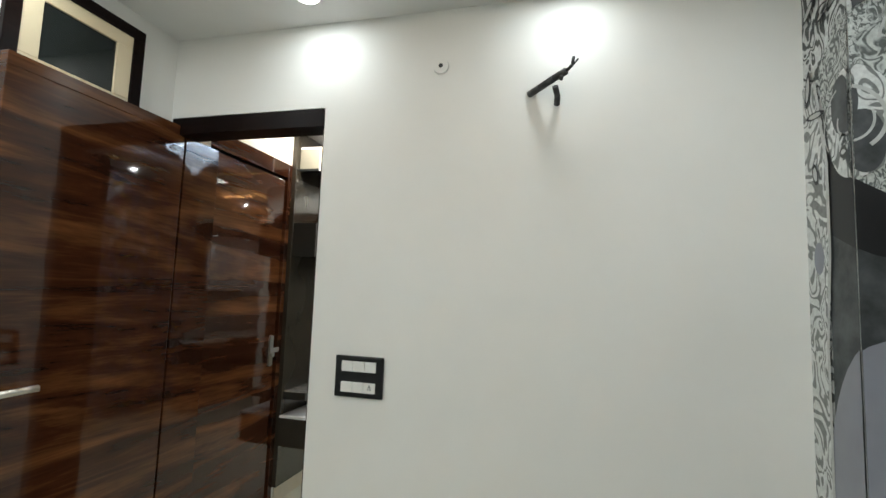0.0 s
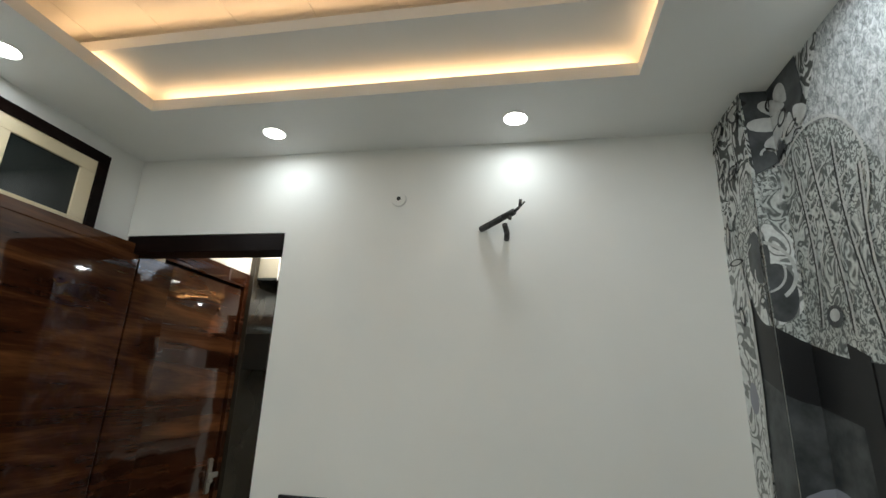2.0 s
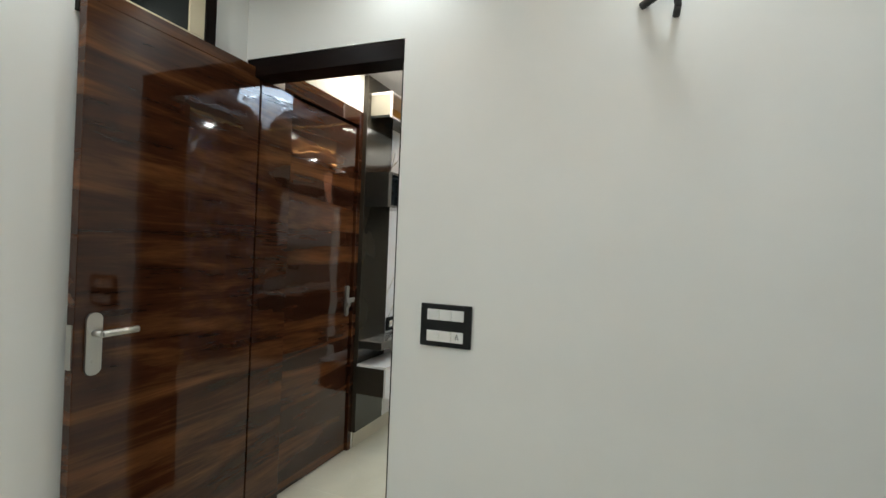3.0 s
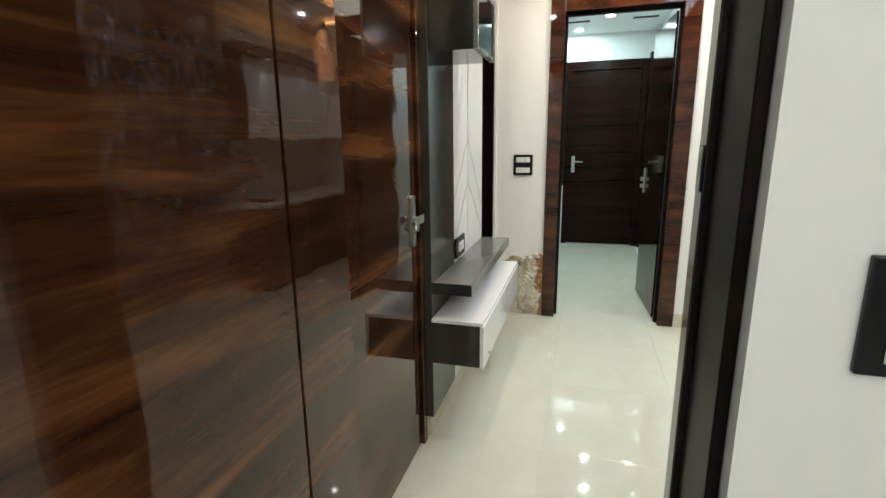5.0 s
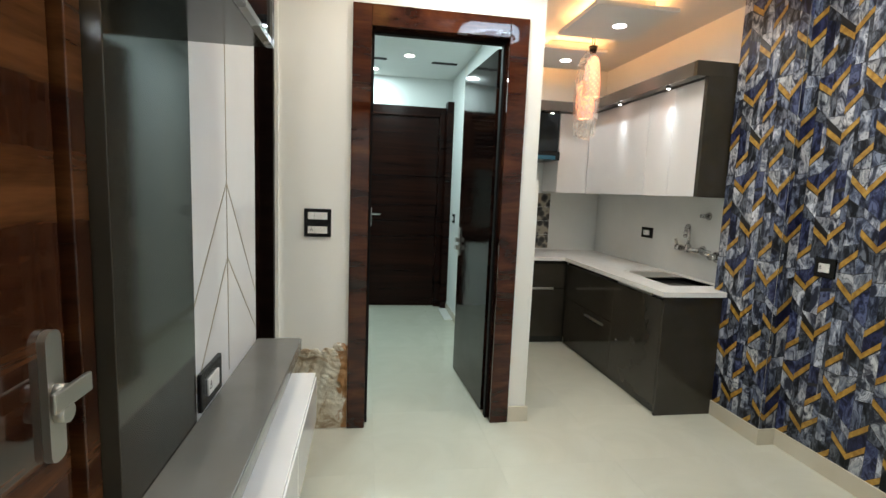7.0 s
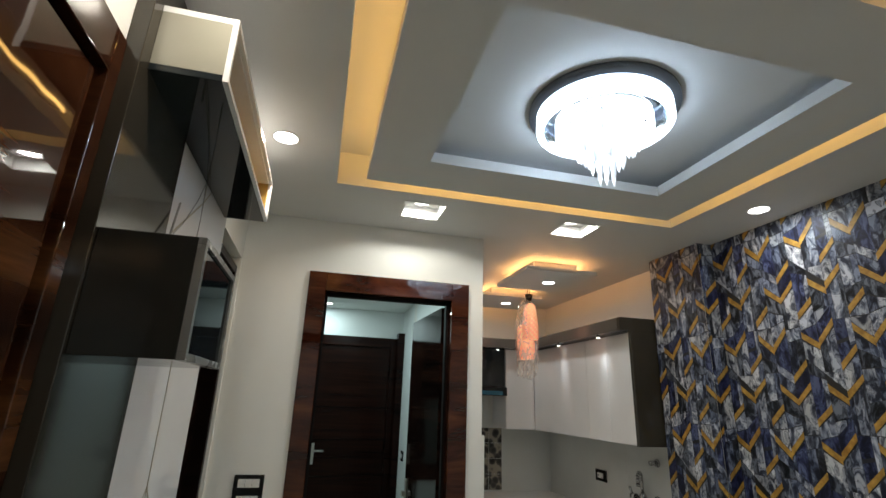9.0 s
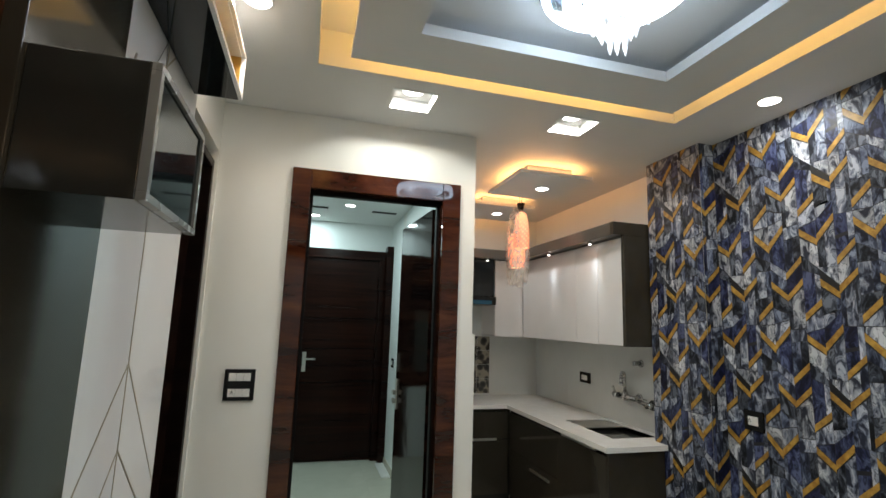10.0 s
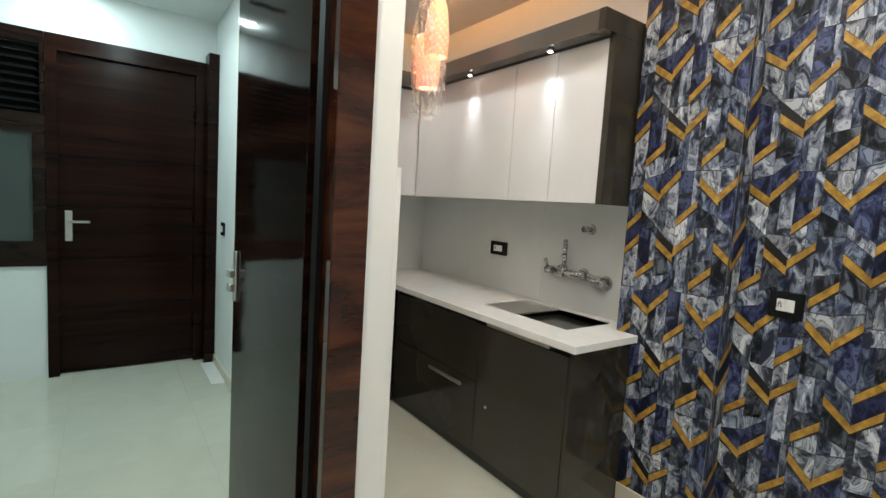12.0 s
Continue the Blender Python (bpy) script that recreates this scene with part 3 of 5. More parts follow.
def downlight(x, y, z, r=0.037):
    t = thing("downlight", "round recessed ceiling downlight, switched on", "downlight", group="round ceiling downlights")
    bm = bmesh.new()
    lathe(bm, (x, y, z), [(r, 0.0), (r + 0.012, -0.002), (r + 0.012, 0.004)], 28)
    part("rim", bm, M_RIM, t)
    # emitting lens widened over the rim to stand for the lamp's glare
    bm = bmesh.new()
    lathe(bm, (x, y, z), [(0.0001, -0.005), (r * 0.8, -0.005), (r + 0.008, -0.0026)], 28)
    part("lens", bm, M_LENS, t)
    return t


# the last four are unseen fixtures added with the fill lamps
for x, y in BED_LIGHTS:
    downlight(x, y, ZB - 0.002)
for x, y in HALL_LIGHTS:
    downlight(x, y, ZL - 0.002)
for x, y in CORRIDOR_LIGHTS:
    downlight(x, y, ZC - 0.002)
for x in (0.06, 0.945):
    downlight(x, 2.46, ZL + 0.058, 0.045)
for y in (3.31, 4.175):
    downlight(1.207, y + 0.01, 2.428, 0.035)

# ---- media unit ----
M_SILVER = gloss("grey_edge", (0.16, 0.155, 0.145), (0.2, 0.195, 0.185), 0.25)
XT = -0.81
t = thing("media_unit_panel", "tall media wall panel, grey and white gloss with chevron lines", "wall panel")
part("grey_panel", boxes((XL0, XT, 1.088, 1.455, 0.11, 2.50), bevel=0.0015), M_GREY_LAM, t, "grey gloss laminate panel")
part("white_panel", boxes((XL0, XT - 0.003, 1.457, 2.115, 0.11, 2.50), bevel=0.0015), M_WHITE_LAM, t, "white gloss laminate panel")


def inlay(y0, z0, y1, z1, w=0.006):
    bm = bmesh.new()
    dy, dz = y1 - y0, z1 - z0
    n = math.hypot(dy, dz)
    oy, oz = -dz / n * w / 2, dy / n * w / 2
    q = [(y0 + oy, z0 + oz), (y1 + oy, z1 + oz), (y1 - oy, z1 - oz), (y0 - oy, z0 - oz)]
    a = [bm.verts.new((XT - 0.0035, y, z)) for y, z in q]
    b = [bm.verts.new((XT - 0.0022, y, z)) for y, z in q]
    bm.faces.new(b)
    for i in range(4):
        bm.faces.new((a[i], a[(i + 1) % 4], b[(i + 1) % 4], b[i]))
    part("inlay_line", bm, M_GOLD_LINE, t)


yc = 1.75
inlay(yc, 0.74, yc, 2.48)
for z, left, right in ((1.31, 0.30, 0.40), (1.09, 0.30, 0.32)):
    inlay(yc, z, 1.46, z - left)
    inlay(yc, z, 2.11, z - right)
inlay(yc, 2.16, 1.46, 1.94)
inlay(yc, 2.16, 2.0, 2.40)

t = thing("wall_shelf", "grey brown gloss floating shelf under the media panel", "shelf")
part("board", boxes((XT, -0.645, 1.105, 2.12, 0.672, 0.722), bevel=0.003), [M_SHELF_GREY], t)
part("edge", boxes((XT, -0.6445, 1.1035, 1.105, 0.672, 0.7205)), M_GREY_DARK, t, "dark shelf edge")
t = thing("floating_cabinet", "white floating drawer cabinet with charcoal side", "cabinet")
part("top", boxes((XT, -0.592, 1.078, 2.14, 0.556, 0.572), bevel=0.002), M_WHITE_LAM, t)
part("side", boxes((XT, -0.606, 1.078, 1.096, 0.375, 0.556), bevel=0.001), M_GREY_LAM, t, "charcoal gloss side panel")
part("side", boxes((XT, -0.606, 2.122, 2.14, 0.375, 0.556), bevel=0.001), M_GREY_LAM, t)
part("bottom", boxes((XT, -0.606, 1.096, 2.122, 0.375, 0.391)), M_WHITE_LAM, t)
part("drawer_front", boxes((-0.605, -0.588, 1.078, 1.607, 0.372, 0.555), bevel=0.002), M_WHITE_LAM, t)
part("drawer_front", boxes((-0.605, -0.588, 1.611, 2.14, 0.372, 0.555), bevel=0.002), M_WHITE_LAM, t)

bm = bmesh.new()
cyl(bm, (-0.589, 1.16, 0.41), (-0.578, 1.16, 0.41), 0.007, seg=12)
part("drawer_lock", bm, M_CHROME, t)

M_WIRE = material("grey_wire", (0.24, 0.24, 0.23), 0.5)
t = thing("loose_cable", "thin loose grey cable lying on the wall box", "cable")
pts = [(-0.805, 1.50, 2.06), (-0.79, 1.42, 1.93), (-0.775, 1.36, 1.862), (-0.745, 1.33, 1.857), (-0.72, 1.30, 1.874), (-0.70, 1.26, 1.857), (-0.71, 1.20, 1.857)]
part("wire", tube(bmesh.new(), pts, 0.0028, 6), M_WIRE, t)
for q in ([(-0.808, 1.72, 2.22), (-0.802, 1.64, 2.12), (-0.806, 1.56, 2.02), (-0.807, 1.50, 1.97)], [(-0.808, 1.72, 2.22), (-0.803, 1.715, 2.08), (-0.806, 1.71, 1.93)]):
    part("wire", tube(bmesh.new(), q, 0.0013, 6), M_WIRE, t)

t = thing("wall_box_cabinet", "charcoal gloss wall box with dark glass front and white trim", "wall cabinet")
part("body", boxes((XT, -0.638, 1.10, 1.44, 1.62, 1.852), bevel=0.002), M_GREY_DARK, t)
part("trim", boxes((-0.638, -0.622, 1.10, 1.44, 1.62, 1.634), (-0.638, -0.622, 1.10, 1.44, 1.838, 1.852), (-0.638, -0.622, 1.10, 1.116, 1.634, 1.838), (-0.638, -0.622, 1.424, 1.44, 1.634, 1.838), bevel=0.001), M_SILVER, t, "silver grey front trim")
part("glass_door", boxes((-0.637, -0.628, 1.1165, 1.4235, 1.6345, 1.8375)), M_BOX_DARK, t)
t = thing("open_wall_niche", "open gold lined wall niche with white edges below the ceiling", "wall cabinet")
part("bottom", boxes((XT, -0.662, 1.13, 2.056, 2.222, 2.238), bevel=0.001), M_GLASS_DARK, t)
part("top", boxes((XT, -0.662, 1.13, 2.056, 2.376, 2.392), bevel=0.001), M_WHITE_LAM, t)
part("side", boxes((XT, -0.662, 1.13, 1.148, 2.238, 2.376), bevel=0.001), M_NICHE, t)
part("side", boxes((XT, -0.662, 2.038, 2.056, 2.238, 2.376), bevel=0.001), M_WHITE_LAM, t)
part("lining", boxes((XT, XT + 0.006, 1.148, 2.038, 2.238, 2.376), (XT + 0.006, -0.664, 1.154, 2.032, 2.238, 2.242), (XT + 0.006, -0.664, 2.032, 2.038, 2.238, 2.376), (XT + 0.006, -0.664, 1.148, 1.154, 2.238, 2.376)), M_GOLD, t, "gold laminate lining")
part("trim", boxes((-0.662, -0.650, 1.13, 2.056, 2.222, 2.234), (-0.662, -0.650, 1.13, 2.056, 2.38, 2.392), (-0.662, -0.650, 1.13, 1.142, 2.234, 2.38), (-0.662, -0.650, 2.044, 2.056, 2.234, 2.38)), M_WHITE_LAM, t, "white front edge")

# ---- kitchen ----
XK, YK, ZK = 1.35, 4.20, 0.775
t = thing("base_cabinet_sink", "charcoal gloss base cabinet under the sink", "kitchen cabinet")
part("body", boxes((XK + 0.018, 1.735, 2.80, 2.862, 0.0, 0.745), (XK + 0.018, 1.883, 2.862, 4.20, 0.0, 0.745)), M_GREY_DARK, t)
part("end_panel", boxes((XK, 1.736, 2.782, 2.80, 0.0, 0.745), bevel=0.001), M_GREY_LAM, t)
for y0, y1, z0, z1 in ((2.802, 3.36, 0.06, 0.715), (3.364, 4.18, 0.06, 0.42), (3.364, 4.18, 0.424, 0.715)):
    dr = part("door_front", boxes((XK - 0.002, XK + 0.018, y0, y1, z0, z1), bevel=0.0015), M_GREY_LAM, t)
part("profile_handle", boxes((XK - 0.01, XK + 0.004, 3.48, 3.78, 0.36, 0.378), bevel=0.002), M_STEEL, t, "steel edge handle")
part("profile_handle", boxes((XK - 0.012, XK + 0.004, 2.9, 3.3, 0.722, 0.738), bevel=0.002), M_STEEL, t, "steel edge handle")
bm = bmesh.new()
cyl(bm, (XK - 0.002, 3.27, 0.325), (XK - 0.012, 3.27, 0.325), 0.008, 0.007, 14)
part("lock", bm, M_CHROME, t, "small chrome lock")
t = thing("base_cabinet_hob", "charcoal gloss drawer cabinet under the hob", "kitchen cabinet")
part("body", boxes((0.531, XK + 0.018, YK + 0.018, 4.76, 0.0, 0.745)), M_GREY_DARK, t)
for x0, x1, z0, z1 in ((0.531, 1.345, 0.06, 0.49), (0.531, 1.345, 0.50, 0.715)):
    part("drawer_front", boxes((x0, x1, YK - 0.002, YK + 0.018, z0, z1), bevel=0.0015), M_GREY_LAM, t)
part("profile_handle", boxes((0.8, 1.24, YK - 0.012, YK + 0.004, 0.486, 0.504), bevel=0.002), M_STEEL, t, "steel edge handle")
SKX0, SKX1, SKY0, SKY1 = 1.50, 1.82, 2.95, 3.52
t = thing("worktop", "white quartz L-shaped worktop with rounded front edge", "worktop")
part("sink_run", slab(bmesh.new(), [XK - 0.03, SKX0, 1.735, SKX1, 1.883], [2.752, 2.862, SKY0, SKY1, YK - 0.03], [(2, 0), (3, 0), (1, 2), (2, 2)], 0.745, ZK), M_QUARTZ, t)
part("hob_run", boxes((0.531, 1.883, YK - 0.03, 4.76, 0.745, ZK)), M_QUARTZ, t)
t = thing("kitchen_sink", "dark rectangular undermount sink with a steel drainer plate", "sink")
part("bowl", boxes((SKX0, SKX1, SKY0, SKY1, 0.57, 0.58), (SKX0 - 0.004, SKX0, SKY0, SKY1, 0.57, 0.772), (SKX1, SKX1 + 0.004, SKY0, SKY1, 0.57, 0.772), (SKX0, SKX1, SKY0 - 0.004, SKY0, 0.57, 0.772), (SKX0, SKX1, SKY1, SKY1 + 0.004, 0.57, 0.772)), M_GREY_DARK, t)
part("drainer", boxes((SKX0 + 0.003, SKX1 - 0.003, 3.28, SKY1 - 0.003, 0.763, 0.772), bevel=0.002), M_STEEL, t)

# splashback
sb = thing("splashback", "glossy pale grey tiled splashback", "splashback", kind="structure")
for n in range(3):
    part("panel", boxes((1.877, 1.883, 2.862 + 0.63 * n, 2.862 + 0.63 * (n + 1) - 0.001, ZK, 1.36)), M_SPLASH, sb)
part("panel", boxes((0.531, 1.24, 4.754, 4.76, ZK, 1.75)), M_SPLASH, sb)
part("panel", boxes((1.241, 1.877, 4.754, 4.76, ZK, 1.75)), M_SPLASH, sb)
M_HL = material("dark_mosaic_tile", (0.05, 0.05, 0.048), 0.12)
vo = node(M_HL, "ShaderNodeTexVoronoi", Scale=16.0)
link(M_HL, coords(M_HL), vo.inputs["Vector"])
link(M_HL, ramp(M_HL, vo.outputs["Distance"], [(0.2, (0.03, 0.03, 0.028)), (0.45, (0.07, 0.065, 0.06)), (0.6, (0.3, 0.27, 0.22))]), bsdf(M_HL).inputs["Base Color"])
hl = thing("mosaic_panel", "dark patterned tile strip behind the hob", "wall tile", kind="structure")
for r in range(4):
    for c in range(3):
        part("tile", boxes((1.38 - 0.13 * (c + 1) + 0.002, 1.38 - 0.13 * c - 0.002, 4.748, 4.754, 0.79 + 0.135 * r, 0.79 + 0.135 * (r + 1) - 0.003), bevel=0.001), M_HL, hl)

# wall cabinets
XU = 1.568
t = thing("wall_cabinet_run", "white gloss wall cabinets with grey pelmet and end panel", "wall cabinet")
part("body", boxes((XU + 0.02, 1.883, 2.905, 4.76, 1.345, 2.038)), M_WHITE_LAM, t)
ys = [2.912, 3.191, 3.469, 4.395]
for a, b in zip(ys, ys[1:]):
    part("door_front", boxes((XU, XU + 0.018, a + 0.0015, b - 0.0015, 1.338, 2.033), bevel=0.0012), M_WHITE_LAM, t)
part("end_panel", boxes((XU - 0.012, 1.883, 2.874, 2.905, 1.335, 2.04), (XU - 0.09, 1.883, 2.874, 2.905, 2.04, 2.125), bevel=0.001), M_GREY_LAM, t, "grey gloss end panel")
part("pelmet", boxes((XU - 0.09, 1.60, 2.906, 4.31, 2.04, 2.124), (1.60, 1.883, 2.906, 4.76, 2.04, 2.124), bevel=0.001), M_PELMET, t, "grey brown gloss pelmet")
t2 = thing("corner_wall_cabinet", "narrow white gloss corner wall cabinet", "wall cabinet")
part("body", boxes((1.29, XU + 0.02, 4.42, 4.76, 1.345, 2.038)), M_WHITE_LAM, t2)
part("door_front", boxes((1.29, XU - 0.002, 4.40, 4.418, 1.338, 2.033), bevel=0.0012), M_WHITE_LAM, t2)
part("pelmet", boxes((0.531, 1.60, 4.32, 4.76, 2.04, 2.124), bevel=0.001), M_PELMET, t2, "grey brown gloss pelmet")
t3 = thing("hood_cabinet", "dark glass wall cabinet above the chimney hood", "wall cabinet")
part("body", boxes((0.531, 1.285, 4.42, 4.76, 1.70, 2.038), bevel=0.002), M_GLASS_DARK, t3)
t3 = thing("chimney_hood", "black chimney hood with blue film under the cabinet", "cooker hood")
part("body", boxes((0.58, 1.285, 4.36, 4.75, 1.62, 1.695), bevel=0.004), M_BLACK, t3)
M_FILM = material("blue_film", (0.02, 0.1, 0.16), 0.2)
part("film", boxes((0.7, 1.24, 4.352, 4.36, 1.625, 1.66)), M_FILM, t3, "blue protective film")
for i, y in enumerate((3.20, 3.80)):
    sp = thing("pelmet_spotlight", "small steel spotlight under the pelmet, switched on", "spotlight", group="pelmet spotlights")
    bm = bmesh.new()
    cyl(bm, (XU - 0.05, y, 2.04), (XU - 0.05, y, 2.026), 0.017, 0.012)
    part("housing", bm, M_CHROME, sp)
    bm = bmesh.new()
    cyl(bm, (XU - 0.05, y, 2.0265), (XU - 0.05, y, 2.0245), 0.012)
    part("lens", bm, M_LENS, sp)
    for dy in (-0.012, 0.03):
        beam = bpy.data.lights.new("pelmet_beam", "SPOT")
        beam.energy, beam.color, beam.spot_size, beam.spot_blend, beam.shadow_soft_size = 3.4, COOL, radians(34), 0.7, 0.012
        bo = new("pelmet_beam", beam)
        bo.matrix_world = look((XU - 0.05, y + dy, 2.02), (XU + 0.015, y + dy, 1.68))
sp = thing("pelmet_spotlight", "small steel spotlight under the pelmet, switched on", "spotlight", group="pelmet spotlights")
bm = bmesh.new()
cyl(bm, (1.2, 4.38, 2.04), (1.2, 4.38, 2.026), 0.017, 0.012)
part("housing", bm, M_CHROME, sp)
bm = bmesh.new()
cyl(bm, (1.2, 4.38, 2.0265), (1.2, 4.38, 2.0245), 0.012)
part("lens", bm, M_LENS, sp)

# taps
M_TAP = material("polished_tap_chrome", (0.5, 0.5, 0.5), 0.1, 1.0)
t = thing("wall_mixer_tap", "chrome wall mixer tap with swan neck spout", "tap")
bm = bmesh.new()
xw = 1.877
xt = xw - 0.047
tube(bm, [(xt, 3.36, 0.975), (xt, 3.15, 0.975)], 0.016, 14)
cyl(bm, (xw, 3.18, 0.975), (xt, 3.18, 0.975), 0.018)
cyl(bm, (xw, 3.33, 0.975), (xt, 3.33, 0.975), 0.018)
cyl(bm, (xt, 3.275, 0.95), (xt, 3.275, 1.01), 0.02)
part("body", bm, M_TAP, t)
bm = bmesh.new()
pts = [(xt, 3.275, 1.0)] + [(xt - 0.033 + 0.033 * math.cos(a), 3.275 - 0.026 * (1 - math.cos(a)), 1.11 + 0.033 * math.sin(a)) for a in np.linspace(0, math.pi, 9)] + [(xt - 0.066, 3.223, 1.075)]
tube(bm, pts, 0.0115, 12)
cyl(bm, pts[-1], (xt - 0.066, 3.223, 1.06), 0.015)
part("spout", bm, M_TAP, t)
bm = bmesh.new()
cyl(bm, (xt, 3.395, 0.975), (xt, 3.35, 0.975), 0.022)
tube(bm, [(xt, 3.385, 0.975), (xt - 0.012, 3.40, 1.035)], 0.009)
part("lever", bm, M_TAP, t)
for y in (3.18, 3.33):
    bm = bmesh.new()
    cyl(bm, (xw, y, 0.975), (xw - 0.01, y, 0.975), 0.034, 0.03)
    part("flange", bm, M_TAP, t)
t = thing("stop_cock", "chrome wall stop cock beside the mixer", "valve")
bm = bmesh.new()
cyl(bm, (xw, 3.04, 0.95), (xw - 0.012, 3.04, 0.95), 0.038, 0.034)
part("flange", bm, M_TAP, t)
bm = bmesh.new()
cyl(bm, (xw, 3.04, 0.95), (xw - 0.06, 3.04, 0.95), 0.02)
tube(bm, [(xw - 0.05, 3.04, 0.955), (xw - 0.05, 3.125, 0.965)], 0.014)
part("body", bm, M_TAP, t)
bm = bmesh.new()
box(bm, xw - 0.068, xw - 0.058, 3.03, 3.11, 0.98, 0.992, 0.003)
part("lever", bm, M_TAP, t)
t = thing("water_outlet", "capped chrome water outlet high on the splashback", "valve")
bm = bmesh.new()
cyl(bm, (xw, 3.155, 1.212), (xw - 0.014, 3.155, 1.212), 0.028, 0.022)
part("flange", bm, M_TAP, t)
bm = bmesh.new()
cyl(bm, (xw - 0.01, 3.155, 1.212), (xw - 0.055, 3.165, 1.212), 0.015)
part("stub", bm, M_TAP, t)

# ---- switch boards ----


def board(m, w, h, rows, label, sockets=()):
    """A black board in its own x-z plane, facing -y; rows of white modules."""
    t = thing("switch_board", label, "switch board")
    bm = bmesh.new()
    box(bm, -w / 2, w / 2, -0.012, 0, -h / 2, h / 2, 0.003)
    part("plate", bm, M_BLACK, t)
    gh = h / rows
    for r in range(rows):
        zc = h / 2 - gh * (r + 0.5)
        ww, hh = w * (0.72 if rows == 2 else 0.52), gh * (0.5 if rows == 2 else 0.44)
        bm = bmesh.new()
        n = 3 if rows == 2 else 2
        for k in range(n):
            box(bm, -ww / 2 + ww * k / n + 0.0006, -ww / 2 + ww * (k + 1) / n - 0.0006, -0.017, -0.012, zc - hh / 2, zc + hh / 2, 0.0012)
        mod = part("module", bm, M_WHITE_PL, t, "white switch modules")
        if r in sockets:
            bm = bmesh.new()
            cx = ww / 3 if w > 0.18 else -ww / 3.2
            for dx, dz in ((0, 0.35), (-0.09, -0.15), (0.09, -0.15), (-0.06, 0.12), (0.06, 0.12)):
                cyl(bm, (cx + dx * hh * 1.3, -0.0175, zc + dz * hh * 0.7), (cx + dx * hh * 1.3, -0.0165, zc + dz * hh * 0.7), hh * 0.07, seg=8)
            part("pin_hole", bm, M_DARK_HOLE, mod)
    t.matrix_world = m
    return t


board(pose(0.222, 0, 1.067), 0.203, 0.16, 2, "black framed switch board with white switches and socket", (1,))
board(pose(-0.651, YF, 1.123), 0.136, 0.145, 2, "black framed switch board on the cream wall", (1,))
board(pose(XT - 0.003, 1.55, 0.785, 0, 0, 90), 0.17, 0.10, 1, "black framed socket above the floating shelf", (0,))
board(pose(1.877, 3.845, 1.04, 0, 0, -90), 0.15, 0.085, 1, "black framed socket on the grey splashback", (0,))
board(pose(XL1 - 0.004, 2.25, 1.01, 0, 0, -90), 0.108, 0.098, 1, "black framed socket on the patterned wall", (0,))
board(pose(0.5, 5.15, 1.03, 0, 0, -90), 0.10, 0.09, 1, "small dark switch on the corridor wall")

# ---- chandelier ----
# crystals emit at random strength in place of lamplight caught in them
M_CRYSTAL = emitter("lit_crystal", (0.86, 0.93, 1.0), 1.0)
cr = node(M_CRYSTAL, "ShaderNodeObjectInfo")
cm = node(M_CRYSTAL, "ShaderNodeMapRange", **{"From_Min": 0.0, "From_Max": 1.0, "To_Min": 0.35, "To_Max": 3.6})
link(M_CRYSTAL, cr.outputs["Random"], cm.inputs["Value"])
link(M_CRYSTAL, cm.outputs[0], bsdf(M_CRYSTAL).inputs["Emission Strength"])
bsdf(M_CRYSTAL).inputs["Roughness"].default_value = 0.05
M_CHAND = emitter("lit_chandelier_shade", (0.66, 0.82, 1.0), 16.0)
M_CORE = emitter("lit_chandelier_core", (0.8, 0.9, 1.0), 2.5)
# mirror plate whose dark tone also paints the shadow ring round the drum
M_MIRROR = gloss("shadow_ring_mirror", (0.1, 0.105, 0.115), (0.13, 0.135, 0.145), 0.08)
t = thing("chandelier", "round tiered crystal ceiling chandelier glowing cool white", "chandelier")
cx, cy, cz = 0.51, 1.46, ZP + 0.10
bm = bmesh.new()
lathe(bm, (cx, cy, cz), [(0.0001, -0.001), (0.262, -0.001), (0.262, -0.022), (0.0001, -0.024)], 48)
part("base_plate", bm, M_MIRROR, t, "mirror base plate darkened to paint the shadow ring")
bm = bmesh.new()
lathe(bm, (cx, cy, cz), [(0.234, -0.026), (0.236, -0.080), (0.212, -0.082), (0.21, -0.026)], 48)
part("drum", bm, M_CHAND, t)
bm = bmesh.new()
lathe(bm, (cx, cy, cz), [(0.2095, -0.080), (0.2095, -0.026)], 48)
part("drum_lining", bm, M_GREY_DARK, t, "dark mirror lining inside the drum")
for n, (r, top, ln) in enumerate(((0.162, -0.05, 0.075), (0.13, -0.08, 0.08), (0.095, -0.115, 0.08), (0.06, -0.155, 0.085), (0.026, -0.192, 0.1))):
    bm = bmesh.new()
    lathe(bm, (cx, cy, cz + top), [(r + 0.004, 0.004), (r + 0.004, -0.004), (r - 0.004, -0.004), (r - 0.004, 0.004), (r + 0.004, 0.004)], 36)
    part("tier_ring", bm, M_CHROME, t)
    count = max(6, int(r * 260))
    for k in range(count):
        a = 2 * math.pi * (k + 0.5 * (n % 2)) / count
        x, y = cx + r * math.cos(a), cy + r * math.sin(a)
        l2 = ln * (0.85 + 0.3 * random.random())
        bm = bmesh.new()
        w = 0.0075
        lathe(bm, (x, y, cz + top), [(0.0005, 0), (w, -0.008), (w, -0.02), (0.003, -0.026), (w, -0.034), (w, -l2 * 0.78), (0.0005, -l2)], 6, False)
        part("crystal", bm, M_CRYSTAL, t)
# glowing cone added inside the tiers to brighten the crystals
bm = bmesh.new()
lathe(bm, (cx, cy, cz), [(0.12, -0.055), (0.10, -0.10), (0.07, -0.15), (0.045, -0.19), (0.0001, -0.2)], 36)
part("added_glow_core", bm, M_CORE, t)
